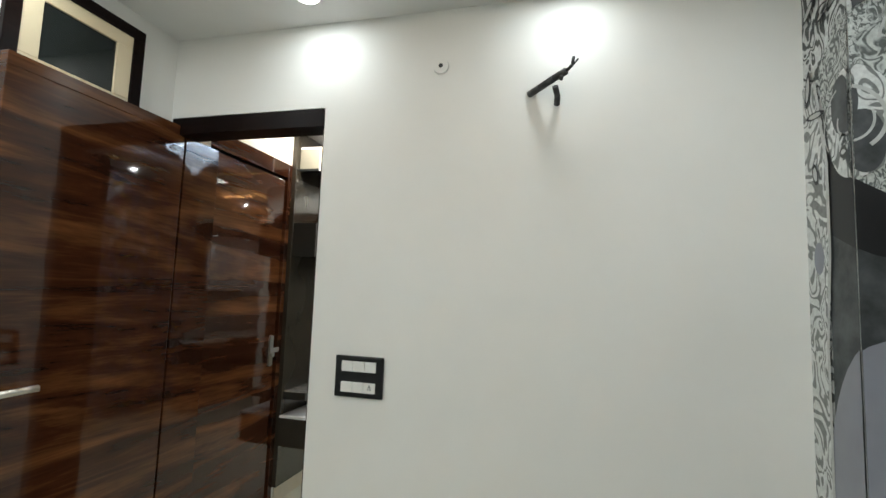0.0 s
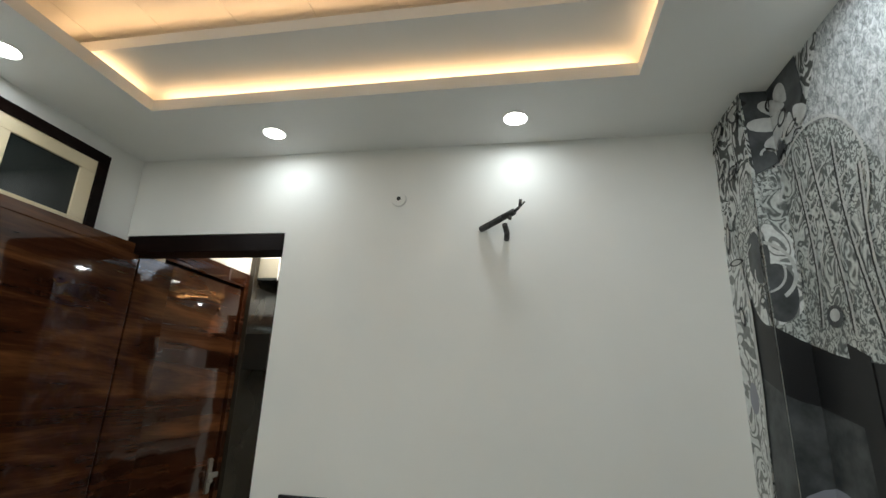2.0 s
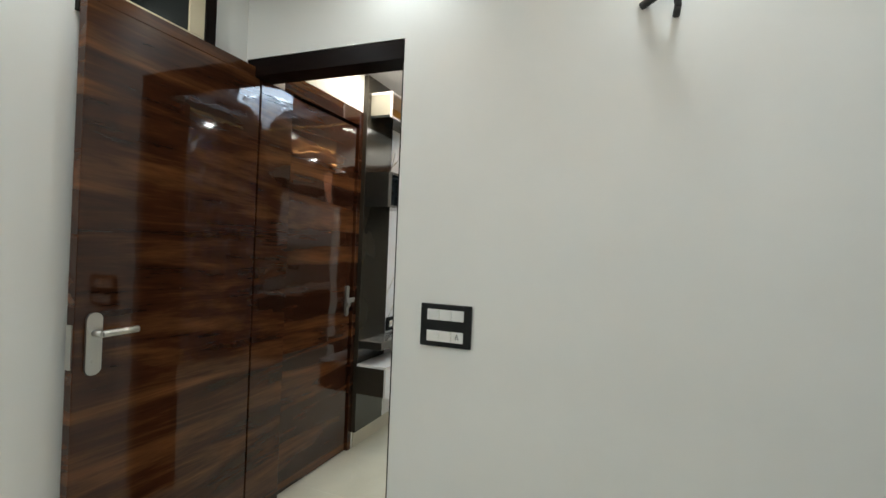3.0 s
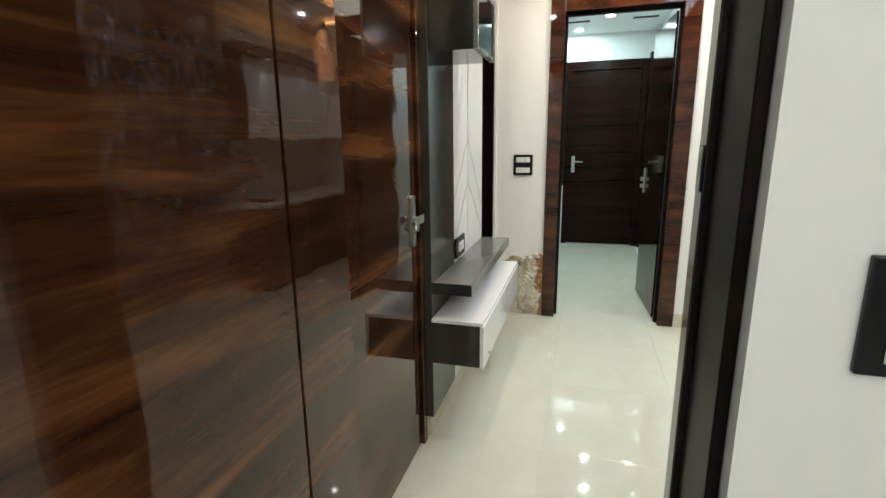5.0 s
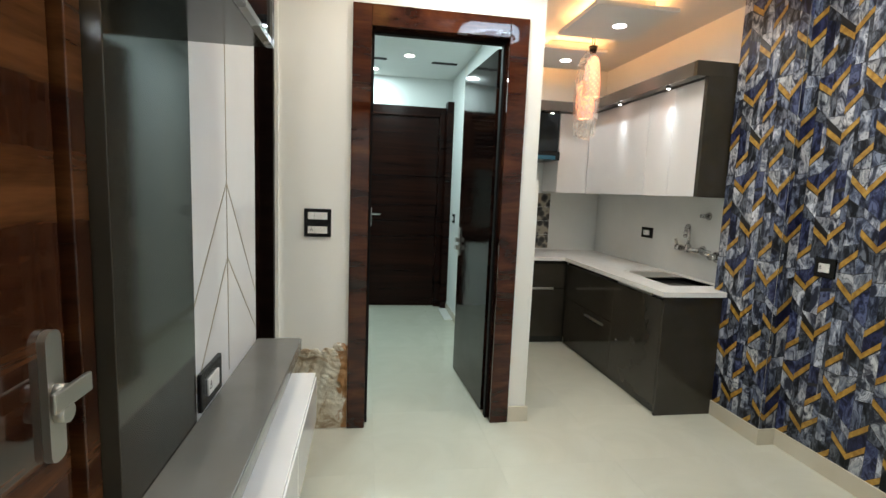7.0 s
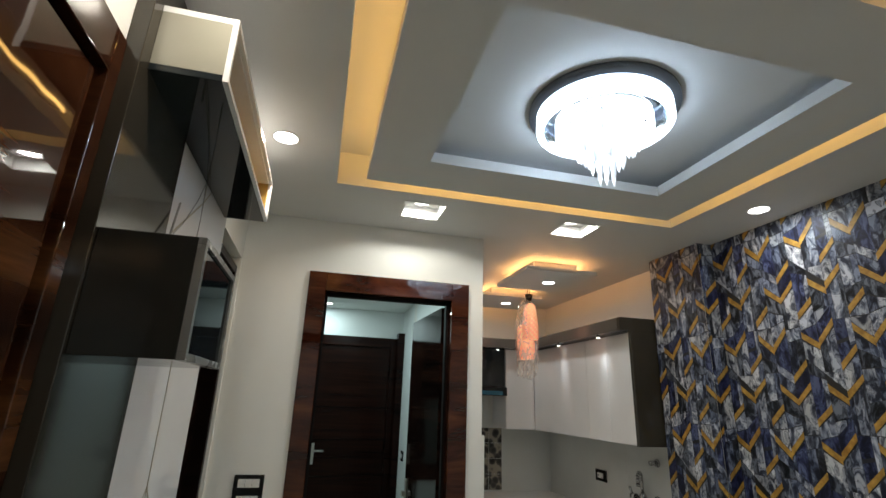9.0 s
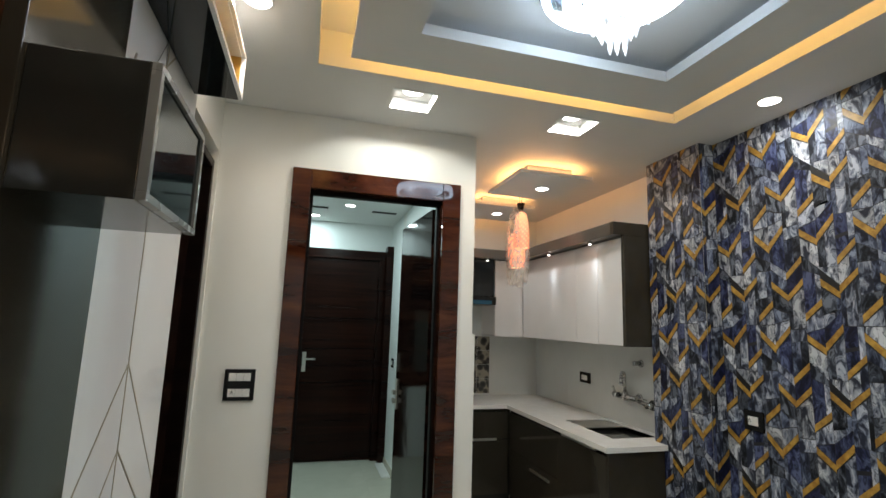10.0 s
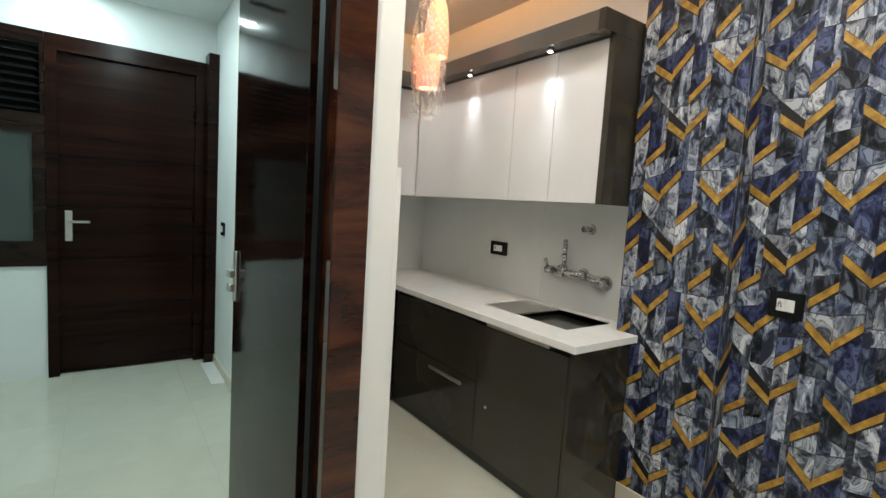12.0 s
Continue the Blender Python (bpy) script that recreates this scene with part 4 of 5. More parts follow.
lo = disk_lamp(cx, cy, cz - 0.028, 34, (0.74, 0.88, 1.0), 0.38)
lo.name = "chandelier_lamp"

# ---- pendant ----


def net_shade(name, z0, z1):
    """Pink-orange netted shade; the bulb's glow is painted as emission, stronger towards the top."""
    m = emitter(name, (1.0, 0.45, 0.25), 1.1)
    c = node(m, "ShaderNodeTexCoord")
    sep = node(m, "ShaderNodeSeparateXYZ")
    link(m, c.outputs["Object"], sep.inputs[0])
    cells = node(m, "ShaderNodeTexVoronoi", Scale=44.0, Randomness=0.1)
    link(m, coords(m, (1, 1, 1), (0.0, 0.78, 0.78)), cells.inputs["Vector"])
    net = ramp(m, cells.outputs["Distance"], [(0.25, (1.0, 0.58, 0.34)), (0.5, (0.85, 0.2, 0.11))])
    up = node(m, "ShaderNodeMapRange", **{"From_Min": z0, "From_Max": z1, "To_Min": 0.6, "To_Max": 1.15})
    link(m, sep.outputs["Z"], up.inputs["Value"])
    hot = node(m, "ShaderNodeMapRange", **{"From_Min": z0 + 0.3 * (z1 - z0), "From_Max": z1, "To_Min": 0.0, "To_Max": 0.9})
    link(m, sep.outputs["Z"], hot.inputs["Value"])
    link(m, mix(m, hot.outputs[0], net, (1.0, 0.6, 0.3)), bsdf(m).inputs["Emission Color"])
    link(m, up.outputs[0], bsdf(m).inputs["Emission Strength"])
    return m


M_WRAP = material("clear_plastic_wrap", (0.95, 0.9, 0.84), 0.12)
crush = noise_tex(M_WRAP, coords(M_WRAP, (1, 1, 0.5)), 34, 4, 0.6, 1.2)
link(M_WRAP, ramp(M_WRAP, crush, [(0.45, (0.06, 0.06, 0.06)), (0.62, (0.5, 0.5, 0.5))]), bsdf(M_WRAP).inputs["Alpha"])
bump(M_WRAP, crush, 0.8, 0.01)
M_BULB = emitter("warm_bulb", (1.0, 0.75, 0.45), 12)
M_INNER = emitter("shade_inside_glow", (1.0, 0.78, 0.46), 1.5)
t = thing("pendant_lamp", "pink orange netted three-shade pendant in clear plastic wrap", "pendant lamp")
px, py = 1.25, 3.775
bm = bmesh.new()
for dx in (-0.012, 0.012):
    cyl(bm, (px + dx, py, 2.515), (px + dx * 0.6, py, 2.42), 0.003, seg=8)
part("cord", bm, M_BLACK, t)
bm = bmesh.new()
lathe(bm, (px, py, ZL), [(0.0001, 0.0), (0.045, 0.0), (0.045, -0.014), (0.0001, -0.016)], 24)
part("ceiling_plate", bm, M_BLACK, t)
bm = bmesh.new()
lathe(bm, (px, py, 2.43), [(0.0001, 0.0), (0.034, 0.0), (0.02, -0.055), (0.0001, -0.056)], 20)
part("cap", bm, M_BLACK, t)
for sx, sy, z0, z1, r0, r1 in ((1.247, 3.752, 2.055, 2.35, 0.062, 0.045), (1.236, 3.80, 1.90, 2.12, 0.060, 0.052), (1.224, 3.842, 1.985, 2.19, 0.046, 0.04)):
    bm = bmesh.new()
    d = z1 - z0
    lathe(bm, (sx, sy, z0), [(r0, 0.0), (r0 + 0.003, d * 0.35), (r1 + 0.006, d * 0.8), (r1 * 0.8, d * 0.96), (r1 * 0.4, d), (r1 * 0.4, d - 0.002), (r1 * 0.78, d * 0.955), (r1 + 0.003, d * 0.79), (r0, d * 0.35), (r0 - 0.003, 0.0), (r0, 0.0)], 28)
    sh = part("shade", bm, net_shade("pink_orange_net", z0, z1), t, "lit pink orange netted shade")
    # glowing disc near the mouth stands in for the bulb-lit inside
    bm = bmesh.new()
    lathe(bm, (sx, sy, z0), [(r0 - 0.004, 0.006), (0.0001, 0.02)], 28)
    part("lining", bm, M_INNER, sh)
    bm = bmesh.new()
    lathe(bm, (sx, sy, z0 + d * 0.55), [(0.0001, 0.05), (0.02, 0.04), (0.028, 0.0), (0.02, -0.025), (0.0001, -0.033)], 16)
    part("bulb", bm, M_BULB, sh)
bm = bmesh.new()
lathe(bm, (px - 0.015, py + 0.02, 1.75), [(0.045, 0.0), (0.08, 0.03), (0.088, 0.12), (0.1, 0.3), (0.092, 0.45), (0.07, 0.58), (0.03, 0.64)], 18)
rw = random.Random(3)
for w in bm.verts:
    w.co += Vector((rw.uniform(-0.006, 0.006), rw.uniform(-0.006, 0.006), rw.uniform(-0.012, 0.012)))
part("plastic_wrap", bm, M_WRAP, t, "crumpled clear plastic wrap")

# ---- bedroom small things ----
M_CABLE = material("dark_grey_conduit", (0.03, 0.03, 0.03), 0.5)
t = thing("cable_conduit", "bent dark conduit with loose wires sticking out of wall", "conduit")
bm = bmesh.new()
tube(bm, [(0.862, 0.0, 2.176), (0.905, -0.035, 2.186), (0.955, -0.075, 2.198), (1.0, -0.10, 2.212)], 0.013, 12)
part("pipe", bm, M_CABLE, t)
bm = bmesh.new()
tube(bm, [(1.0, -0.10, 2.212), (1.02, -0.112, 2.226), (1.024, -0.115, 2.255)], 0.006, 8)
tube(bm, [(1.0, -0.10, 2.212), (1.024, -0.112, 2.228), (1.04, -0.118, 2.245)], 0.003, 8)
tube(bm, [(0.985, -0.09, 2.205), (0.982, -0.10, 2.182)], 0.007, 8)
part("wire", bm, M_CABLE, t)
t = thing("pipe_stub", "short dark capped pipe stub in the wall", "conduit")
bm = bmesh.new()
tube(bm, [(0.965, 0.0, 2.13), (0.968, -0.03, 2.15), (0.96, -0.06, 2.175)], 0.011, 12)
part("pipe", bm, M_CABLE, t)
t = thing("cable_outlet", "small round white cable outlet on the wall", "outlet")
bm = bmesh.new()
cyl(bm, (0.508, 0, 2.318), (0.508, -0.008, 2.318), 0.032, 0.03, 24)
part("cover", bm, M_BED, t)
bm = bmesh.new()
cyl(bm, (0.508, -0.008, 2.32), (0.508, -0.010, 2.32), 0.009, seg=12)
part("hole", bm, M_DARK_HOLE, t)

t = thing("ceiling_vent", "small round ceiling vent with black ring slots", "ceiling vent")
FX, FY = 0.452, -1.185
bm = bmesh.new()
lathe(bm, (FX, FY, 2.772), [(0.0001, -0.004), (0.036, -0.004), (0.039, -0.001), (0.039, 0.0)], 32)
part("plate", bm, M_CEIL_TILE, t)
for r in (0.03, 0.021, 0.012):
    for k in range(4):
        bm = bmesh.new()
        ring_pts = [(FX + q * math.cos(radians(a)), FY + q * math.sin(radians(a))) for q, way in ((r + 0.0025, 1), (r - 0.0025, -1)) for a in list(range(90 * k + 18, 90 * k + 81, 9))[::way]]
        low = [bm.verts.new((x, y, 2.7672)) for x, y in ring_pts]
        high = [bm.verts.new((x, y, 2.7678)) for x, y in ring_pts]
        bm.faces.new(low)
        for i in range(len(low)):
            bm.faces.new((low[i], low[i - 1], high[i - 1], high[i]))
        part("slot", bm, M_GROOVE, t)
bm = bmesh.new()
cyl(bm, (FX, FY, 2.768), (FX, FY, 2.7665), 0.006, seg=14)
part("hub", bm, M_GROOVE, t)

# ---- skirting ----
structure("wall_end_tile", boxes((0.512, 0.53, YF + 0.002, 4.19, 0.0, 1.39), bevel=0.002), M_HALL, "raised tiled dado on the kitchen side of the thin wall", "wall trim")
structure("baseboard", boxes((0.423, 0.542, YF - 0.012, YF, 0, 0.09), (0.53, 0.542, YF, YF + 0.12, 0, 0.09), (1.724, 1.736, 2.408, 2.78, 0, 0.09), (1.736, XL1, 2.408, 2.42, 0, 0.09), (XL1 - 0.012, XL1, YW, 2.408, 0, 0.09), (XL0, XL0 + 0.012, 1.112, 2.12, 0, 0.10), (0.0, XL1, YW, YW + 0.012, 0, 0.09), (0.488, 0.5, 2.93, 5.5, 0, 0.07)), M_SKIRT, "cream tiled skirting along the walls", "skirting")
structure("floor_threshold", boxes((0.405, 0.499, 4.95, 5.40, 0, 0.012), bevel=0.002), M_QUARTZ, "pale stone strip along the corridor wall", "threshold")

# ---- papered walls ----


def clip(poly, s0, s1, z0, z1):
    """Cuts a polygon of (s, z) to a rectangle."""
    for axis, lim, keep in ((0, s0, 1), (0, s1, -1), (1, z0, 1), (1, z1, -1)):
        out = []
        for a, b in zip(poly, poly[1:] + poly[:1]):
            ia, ib = (a[axis] - lim) * keep >= 0, (b[axis] - lim) * keep >= 0
            if ia:
                out.append(a)
            if ia != ib:
                f = (lim - a[axis]) / (b[axis] - a[axis])
                out.append((a[0] + f * (b[0] - a[0]), a[1] + f * (b[1] - a[1])))
        poly = out
        if len(poly) < 3:
            return []
    return poly


def laid(bm, poly, panels, z0, z1, lift, mat):
    """Lays a polygon of paper (s along the wall, z up) on the wall's panels: (s0, s1, origin, along, outward)."""
    for s0, s1, origin, along, out in panels:
        cut = clip(list(poly), s0, s1, z0, z1)
        if len(cut) > 2:
            vs = [bm.verts.new(Vector(origin) + Vector(along) * (s - s0) + Vector(out) * lift + Vector((0, 0, z))) for s, z in cut]
            f = bm.faces.new(vs)
            f.material_index = mat


def stone(name, dark, mid, light, rough=0.45):
    """Printed marble: torn veins, tone by piece."""
    m = material(name, mid, rough)
    bsdf(m).inputs["Specular IOR Level"].default_value = 0.25
    g = node(m, "ShaderNodeNewGeometry")
    shift = node(m, "ShaderNodeVectorMath")
    shift.operation = "MULTIPLY_ADD"
    link(m, g.outputs["Random Per Island"], shift.inputs[0])
    shift.inputs[1].default_value = (37.0, 11.0, 23.0)
    link(m, coords(m, (1, 1, 0.55)), shift.inputs[2])
    # flowing bands of tone with thin dark curved veins
    warp = node(m, "ShaderNodeTexNoise", Scale=11.0, Detail=2.0)
    link(m, shift.outputs[0], warp.inputs["Vector"])
    bend = node(m, "ShaderNodeVectorMath")
    bend.operation = "MULTIPLY_ADD"
    link(m, warp.outputs["Color"], bend.inputs[0])
    bend.inputs[1].default_value = (0.09, 0.09, 0.09)
    link(m, shift.outputs[0], bend.inputs[2])
    broad = noise_tex(m, bend.outputs[0], 22, 2.0, 0.5, 0.9)
    fine = noise_tex(m, bend.outputs[0], 70, 3.0, 0.6, 0.6)
    tone = node(m, "ShaderNodeMath")
    tone.operation = "MULTIPLY_ADD"
    link(m, fine, tone.inputs[0])
    tone.inputs[1].default_value = 0.3
    link(m, broad, tone.inputs[2])
    col = ramp(m, tone.outputs[0], [(0.52, dark), (0.63, mid), (0.76, light)])
    swirl = node(m, "ShaderNodeMath")
    swirl.operation = "MULTIPLY"
    link(m, broad, swirl.inputs[0])
    swirl.inputs[1].default_value = 7.0
    line = node(m, "ShaderNodeMath")
    line.operation = "PINGPONG"
    link(m, swirl.outputs[0], line.inputs[0])
    line.inputs[1].default_value = 0.5
    col = mix(m, ramp(m, line.outputs[0], [(0.0, (0.85, 0.85, 0.85)), (0.16, (0, 0, 0))]), col, dark)
    hs = node(m, "ShaderNodeHueSaturation")
    r = node(m, "ShaderNodeMapRange", **{"To_Min": 0.75, "To_Max": 1.25})
    link(m, g.outputs["Random Per Island"], r.inputs["Value"])
    link(m, r.outputs[0], hs.inputs["Value"])
    link(m, col, hs.inputs["Color"])
    link(m, hs.outputs[0], bsdf(m).inputs["Base Color"])
    return m


P_LIGHT = stone("paper_pale_marble", (0.02, 0.024, 0.042), (0.165, 0.19, 0.25), (0.45, 0.48, 0.55))
P_SLATE = stone("paper_slate_marble", (0.008, 0.01, 0.022), (0.052, 0.066, 0.112), (0.2, 0.235, 0.325))
P_NAVY = stone("paper_navy_marble", (0.005, 0.006, 0.018), (0.02, 0.026, 0.075), (0.085, 0.105, 0.2))
P_DARK = stone("paper_charcoal_marble", (0.004, 0.005, 0.008), (0.026, 0.031, 0.045), (0.13, 0.147, 0.185))
P_CHALK = stone("paper_chalk_marble", (0.022, 0.026, 0.042), (0.24, 0.258, 0.3), (0.55, 0.57, 0.61))
P_BAND = stone("paper_deep_blue", (0.005, 0.006, 0.02), (0.012, 0.015, 0.05), (0.03, 0.036, 0.09))
P_GOLD = gloss("paper_gold", (0.26, 0.13, 0.015), (0.55, 0.32, 0.055), 0.4, 34)
P_BLACK = material("paper_black", (0.008, 0.008, 0.01), 0.4)
PAPER = [(-0.085, 0.355, (1.736, 2.86, 0), (0, -1, 0), (-1, 0, 0)), (0.355, 0.459, (1.736, 2.42, 0), (1, 0, 0), (0, -1, 0)), (0.459, 2.63, (1.84, 2.42, 0), (0, -1, 0), (-1, 0, 0))]
CW, PV, S0, Z0 = 0.0788, 0.488, 0.611, 1.114
PALE, SLATE, NAVY, CHAR, GOLD, JET, CHALK = range(7)


def strip(bm, c, *pieces):
    """One column of the repeating print; a piece: its share of the width, heights of its lower and upper ends at both sides, paper."""
    for tu in range(-2, 6):
        for tv in range(-3, 4):
            s, z = S0 + CW * (6 * tu + c - 1), Z0 + PV * tv
            for a, b, l0, r0, l1, r1, mat in pieces:
                g = 0.0 if mat in (GOLD, JET) else 0.0007
                laid(bm, [(s + CW * a + g, z + l0 + g), (s + CW * b - g, z + r0 + g), (s + CW * b - g, z + r1 - g), (s + CW * a + g, z + l1 - g)], PAPER, 0.09, 2.52, 0.0032 if mat == GOLD else 0.002, mat)
                if mat == GOLD:
                    # black line along the lower edge of each gold bar, tapering to its low end
                    dl, dr = (0.004, 0.011) if r0 > l0 else (0.011, 0.004)
                    laid(bm, [(s, z + l0 - dl), (s + CW, z + r0 - dr), (s + CW, z + r0), (s, z + l0)], PAPER, 0.09, 2.52, 0.0026, JET)


bm = bmesh.new()
strip(bm, 0,
      (0, 1, 0.063, 0.002, 0.096, 0.032, GOLD), (0, 1, 0.104, 0.036, 0.136, 0.062, JET), (0, 1, 0.137, 0.064, 0.146, 0.142, CHALK),
      (0, 0.42, 0.146, 0.144, 0.259, 0.297, CHAR), (0.42, 1, 0.144, 0.142, 0.297, 0.349, PALE),
      (0, 1, -0.229, -0.139, -0.194, -0.107, GOLD), (0, 1, -0.193, -0.106, -0.125, -0.052, NAVY), (0, 0.62, -0.125, -0.08, -0.07, -0.045, PALE),
      (0.62, 1, -0.08, -0.052, -0.045, -0.05, SLATE), (0, 0.75, -0.07, -0.055, 0.062, 0.018, CHAR), (0.75, 1, -0.052, -0.05, 0.018, 0.002, SLATE))
strip(bm, 1,
      (0, 1, 0.023, 0.103, 0.058, 0.13, GOLD), (0, 0.6, 0.06, 0.104, 0.147, 0.196, CHALK), (0.6, 1, 0.104, 0.131, 0.196, 0.23, SLATE),
      (0, 1, 0.149, 0.23, 0.181, 0.258, GOLD), (0, 0.68, 0.182, 0.234, 0.262, 0.275, NAVY), (0, 0.68, 0.264, 0.276, 0.276, 0.288, JET), (0, 0.68, 0.278, 0.29, 0.372, 0.372, NAVY), (0.68, 1, 0.234, 0.259, 0.372, 0.372, PALE),
      (0, 0.24, -0.115, -0.115, 0.022, 0.042, SLATE), (0.24, 0.78, -0.115, -0.115, 0.042, 0.085, PALE), (0.78, 1, -0.115, -0.115, 0.085, 0.102, CHAR))
strip(bm, 2,
      (0, 1, -0.172, -0.25, -0.139, -0.214, GOLD), (0, 1, -0.138, -0.213, -0.116, -0.116, CHALK), (0, 1, -0.114, -0.114, -0.102, -0.026, PALE),
      (0, 1, -0.103, -0.026, -0.07, 0.005, GOLD), (0, 1, -0.069, 0.006, 0.01, 0.03, CHAR), (0, 0.64, 0.012, 0.022, 0.15, 0.152, PALE), (0.64, 1, 0.026, 0.03, 0.152, 0.153, SLATE),
      (0, 1, 0.153, 0.155, 0.235, 0.19, CHAR), (0, 1, 0.237, 0.192, 0.316, 0.238, SLATE))
strip(bm, 3,
      (0, 1, -0.236, -0.147, -0.202, -0.117, GOLD), (0, 1, -0.2, -0.116, -0.112, -0.09, PALE), (0, 0.5, -0.11, -0.098, -0.03, -0.05, SLATE), (0.5, 1, -0.098, -0.088, -0.05, -0.06, PALE),
      (0, 1, -0.028, -0.058, 0.066, 0.0, CHAR), (0, 1, 0.067, 0.0, 0.1, 0.03, GOLD), (0, 1, 0.102, 0.032, 0.156, 0.092, SLATE), (0, 1, 0.158, 0.094, 0.196, 0.14, PALE),
      (0, 0.2, 0.198, 0.185, 0.25, 0.268, SLATE), (0.2, 1, 0.185, 0.142, 0.268, 0.34, NAVY))
strip(bm, 4,
      (0, 1, -0.004, 0.074, 0.024, 0.104, GOLD), (0, 1, 0.026, 0.105, 0.098, 0.176, 7), (0, 1, 0.1, 0.178, 0.13, 0.208, GOLD),
      (0, 0.55, 0.132, 0.175, 0.29, 0.3, SLATE), (0.55, 1, 0.175, 0.21, 0.3, 0.305, CHAR), (0, 1, 0.292, 0.307, 0.352, 0.36, PALE),
      (0, 0.25, 0.354, 0.356, 0.482, 0.502, CHAR), (0.25, 1, 0.356, 0.362, 0.502, 0.56, CHALK))
strip(bm, 5,
      (0, 1, -0.185, -0.242, -0.153, -0.211, GOLD), (0, 1, -0.152, -0.21, -0.148, -0.126, NAVY), (0, 1, -0.146, -0.124, -0.094, -0.025, PALE),
      (0, 1, -0.094, -0.024, -0.063, 0.006, GOLD), (0, 0.7, -0.062, -0.014, 0.14, 0.12, NAVY), (0.7, 1, -0.014, 0.007, 0.12, 0.11, PALE),
      (0, 1, 0.142, 0.112, 0.21, 0.136, CHAR), (0, 1, 0.212, 0.138, 0.302, 0.245, CHALK))
for s0, s1, origin, along, out in PAPER:
    laid(bm, [(s0, 0.0), (s1, 0.0), (s1, 3.0), (s0, 3.0)], [(s0, s1, origin, along, out)], 0.09, 2.52, 0.001, 5)
me = bpy.data.meshes.new("wallpaper_hall")
bm.to_mesh(me)
bm.free()
for m in (P_LIGHT, P_SLATE, P_NAVY, P_DARK, P_GOLD, P_BLACK, P_CHALK, P_BAND):
    me.materials.append(m)
tagged(new("wallpaper_hall", me), "blue grey marbled wallpaper with gold chevron bars", "wallpaper", "", "structure")

# bedroom mural


def filigree(name, dark, light, scale, width=0.5, rough=0.5, coarse=0.0):
    """Printed scrolls; with coarse set, areas of larger scrolls break up the fine ones."""
    m = material(name, dark, rough)

    def scroll(k, turns, twist=1.4):
        n = noise_tex(m, coords(m, (1, 1, 0.8)), k, 1.5, 0.45, twist)
        up = node(m, "ShaderNodeMath")
        up.operation = "MULTIPLY"
        link(m, n, up.inputs[0])
        up.inputs[1].default_value = turns
        w = node(m, "ShaderNodeMath")
        w.operation = "PINGPONG"
        link(m, up.outputs[0], w.inputs[0])
        w.inputs[1].default_value = 0.5
        edge = 0.08 if not coarse else 0.22
        return ramp(m, w.outputs[0], [((0.5 - edge) * width, (0, 0, 0)), ((0.5 + edge) * width, (1, 1, 1))])

    r = scroll(scale, 7.0 if not coarse else 3.6, 1.4 if not coarse else 0.7)
    if coarse:
        area = ramp(m, noise_tex(m, coords(m, (1, 1, 0.6)), 5.5, 2.0), [(0.47, (0, 0, 0)), (0.5, (1, 1, 1))])
        r = mix(m, area, r, scroll(coarse, 5.5))
    grain = noise_tex(m, coords(m), 70, 4, 0.65)
    a = mix(m, grain, tuple(c * 0.4 for c in dark), tuple(c * 1.9 for c in dark))
    b = mix(m, grain, tuple(c * 0.5 for c in light), tuple(c * 1.4 for c in light))
    link(m, mix(m, r, a, b), bsdf(m).inputs["Base Color"])
    return m


G_ORN = filigree("mural_dark_ornament", (0.045, 0.05, 0.048), (0.6, 0.62, 0.61), 10)
G_PETAL = filigree("mural_grey_ornament", (0.085, 0.093, 0.09), (0.52, 0.55, 0.53), 62, 0.5, 0.5, 17)
G_PALE = filigree("mural_pale_ornament", (0.16, 0.17, 0.165), (0.66, 0.68, 0.67), 9, 0.4)
G_GLOW = material("mural_brushed_grey", (0.3, 0.32, 0.33), 0.55)
gn = noise_tex(G_GLOW, coords(G_GLOW, (1, 1, 0.7), (0.5, 0, 0)), 75, 8, 0.7, 0.9)
link(G_GLOW, ramp(G_GLOW, gn, [(0.3, (0.07, 0.076, 0.08)), (0.46, (0.3, 0.32, 0.33)), (0.62, (0.62, 0.64, 0.65))]), bsdf(G_GLOW).inputs["Base Color"])
G_BLACK = material("mural_black", (0.006, 0.006, 0.007), 0.5)
G_ROBE = gloss("mural_slate", (0.026, 0.03, 0.032), (0.085, 0.092, 0.096), 0.5, 16)
G_DISC = gloss("mural_lavender_grey", (0.2, 0.21, 0.25), (0.3, 0.31, 0.35), 0.5, 2)
G_WHITE = gloss("mural_chalk_white", (0.42, 0.43, 0.42), (0.56, 0.57, 0.56), 0.5, 25)
MURAL = [(0.0, 0.26, (XBP, 0, 0), (0, -1, 0), (-1, 0, 0)), (0.26, 0.35, (XBP, -0.26, 0), (1, 0, 0), (0, -1, 0)), (0.35, 3.39, (XB1, -0.26, 0), (0, -1, 0), (-1, 0, 0))]


def ellipse(cs, cz, rs, rz, a0=0.0, a1=360.0, n=40):
    return [(cs + rs * math.cos(radians(a)), cz + rz * math.sin(radians(a))) for a in np.linspace(a0, a1, n, endpoint=a1 - a0 < 359)]


def ring(bm, cs, cz, r, w, a0, a1, lift, mat, n=40, grow=0.0):
    pts = [(radians(a), r + grow * i / n) for i, a in enumerate(np.linspace(a0, a1, n))]
    for (a, ra), (b, rb) in zip(pts, pts[1:]):
        laid(bm, [(cs + ra * math.cos(a), cz + ra * math.sin(a)), (cs + rb * math.cos(b), cz + rb * math.sin(b)), (cs + (rb + w) * math.cos(b), cz + (rb + w) * math.sin(b)), (cs + (ra + w) * math.cos(a), cz + (ra + w) * math.sin(a))], MURAL, 0.0, ZB, lift, mat)


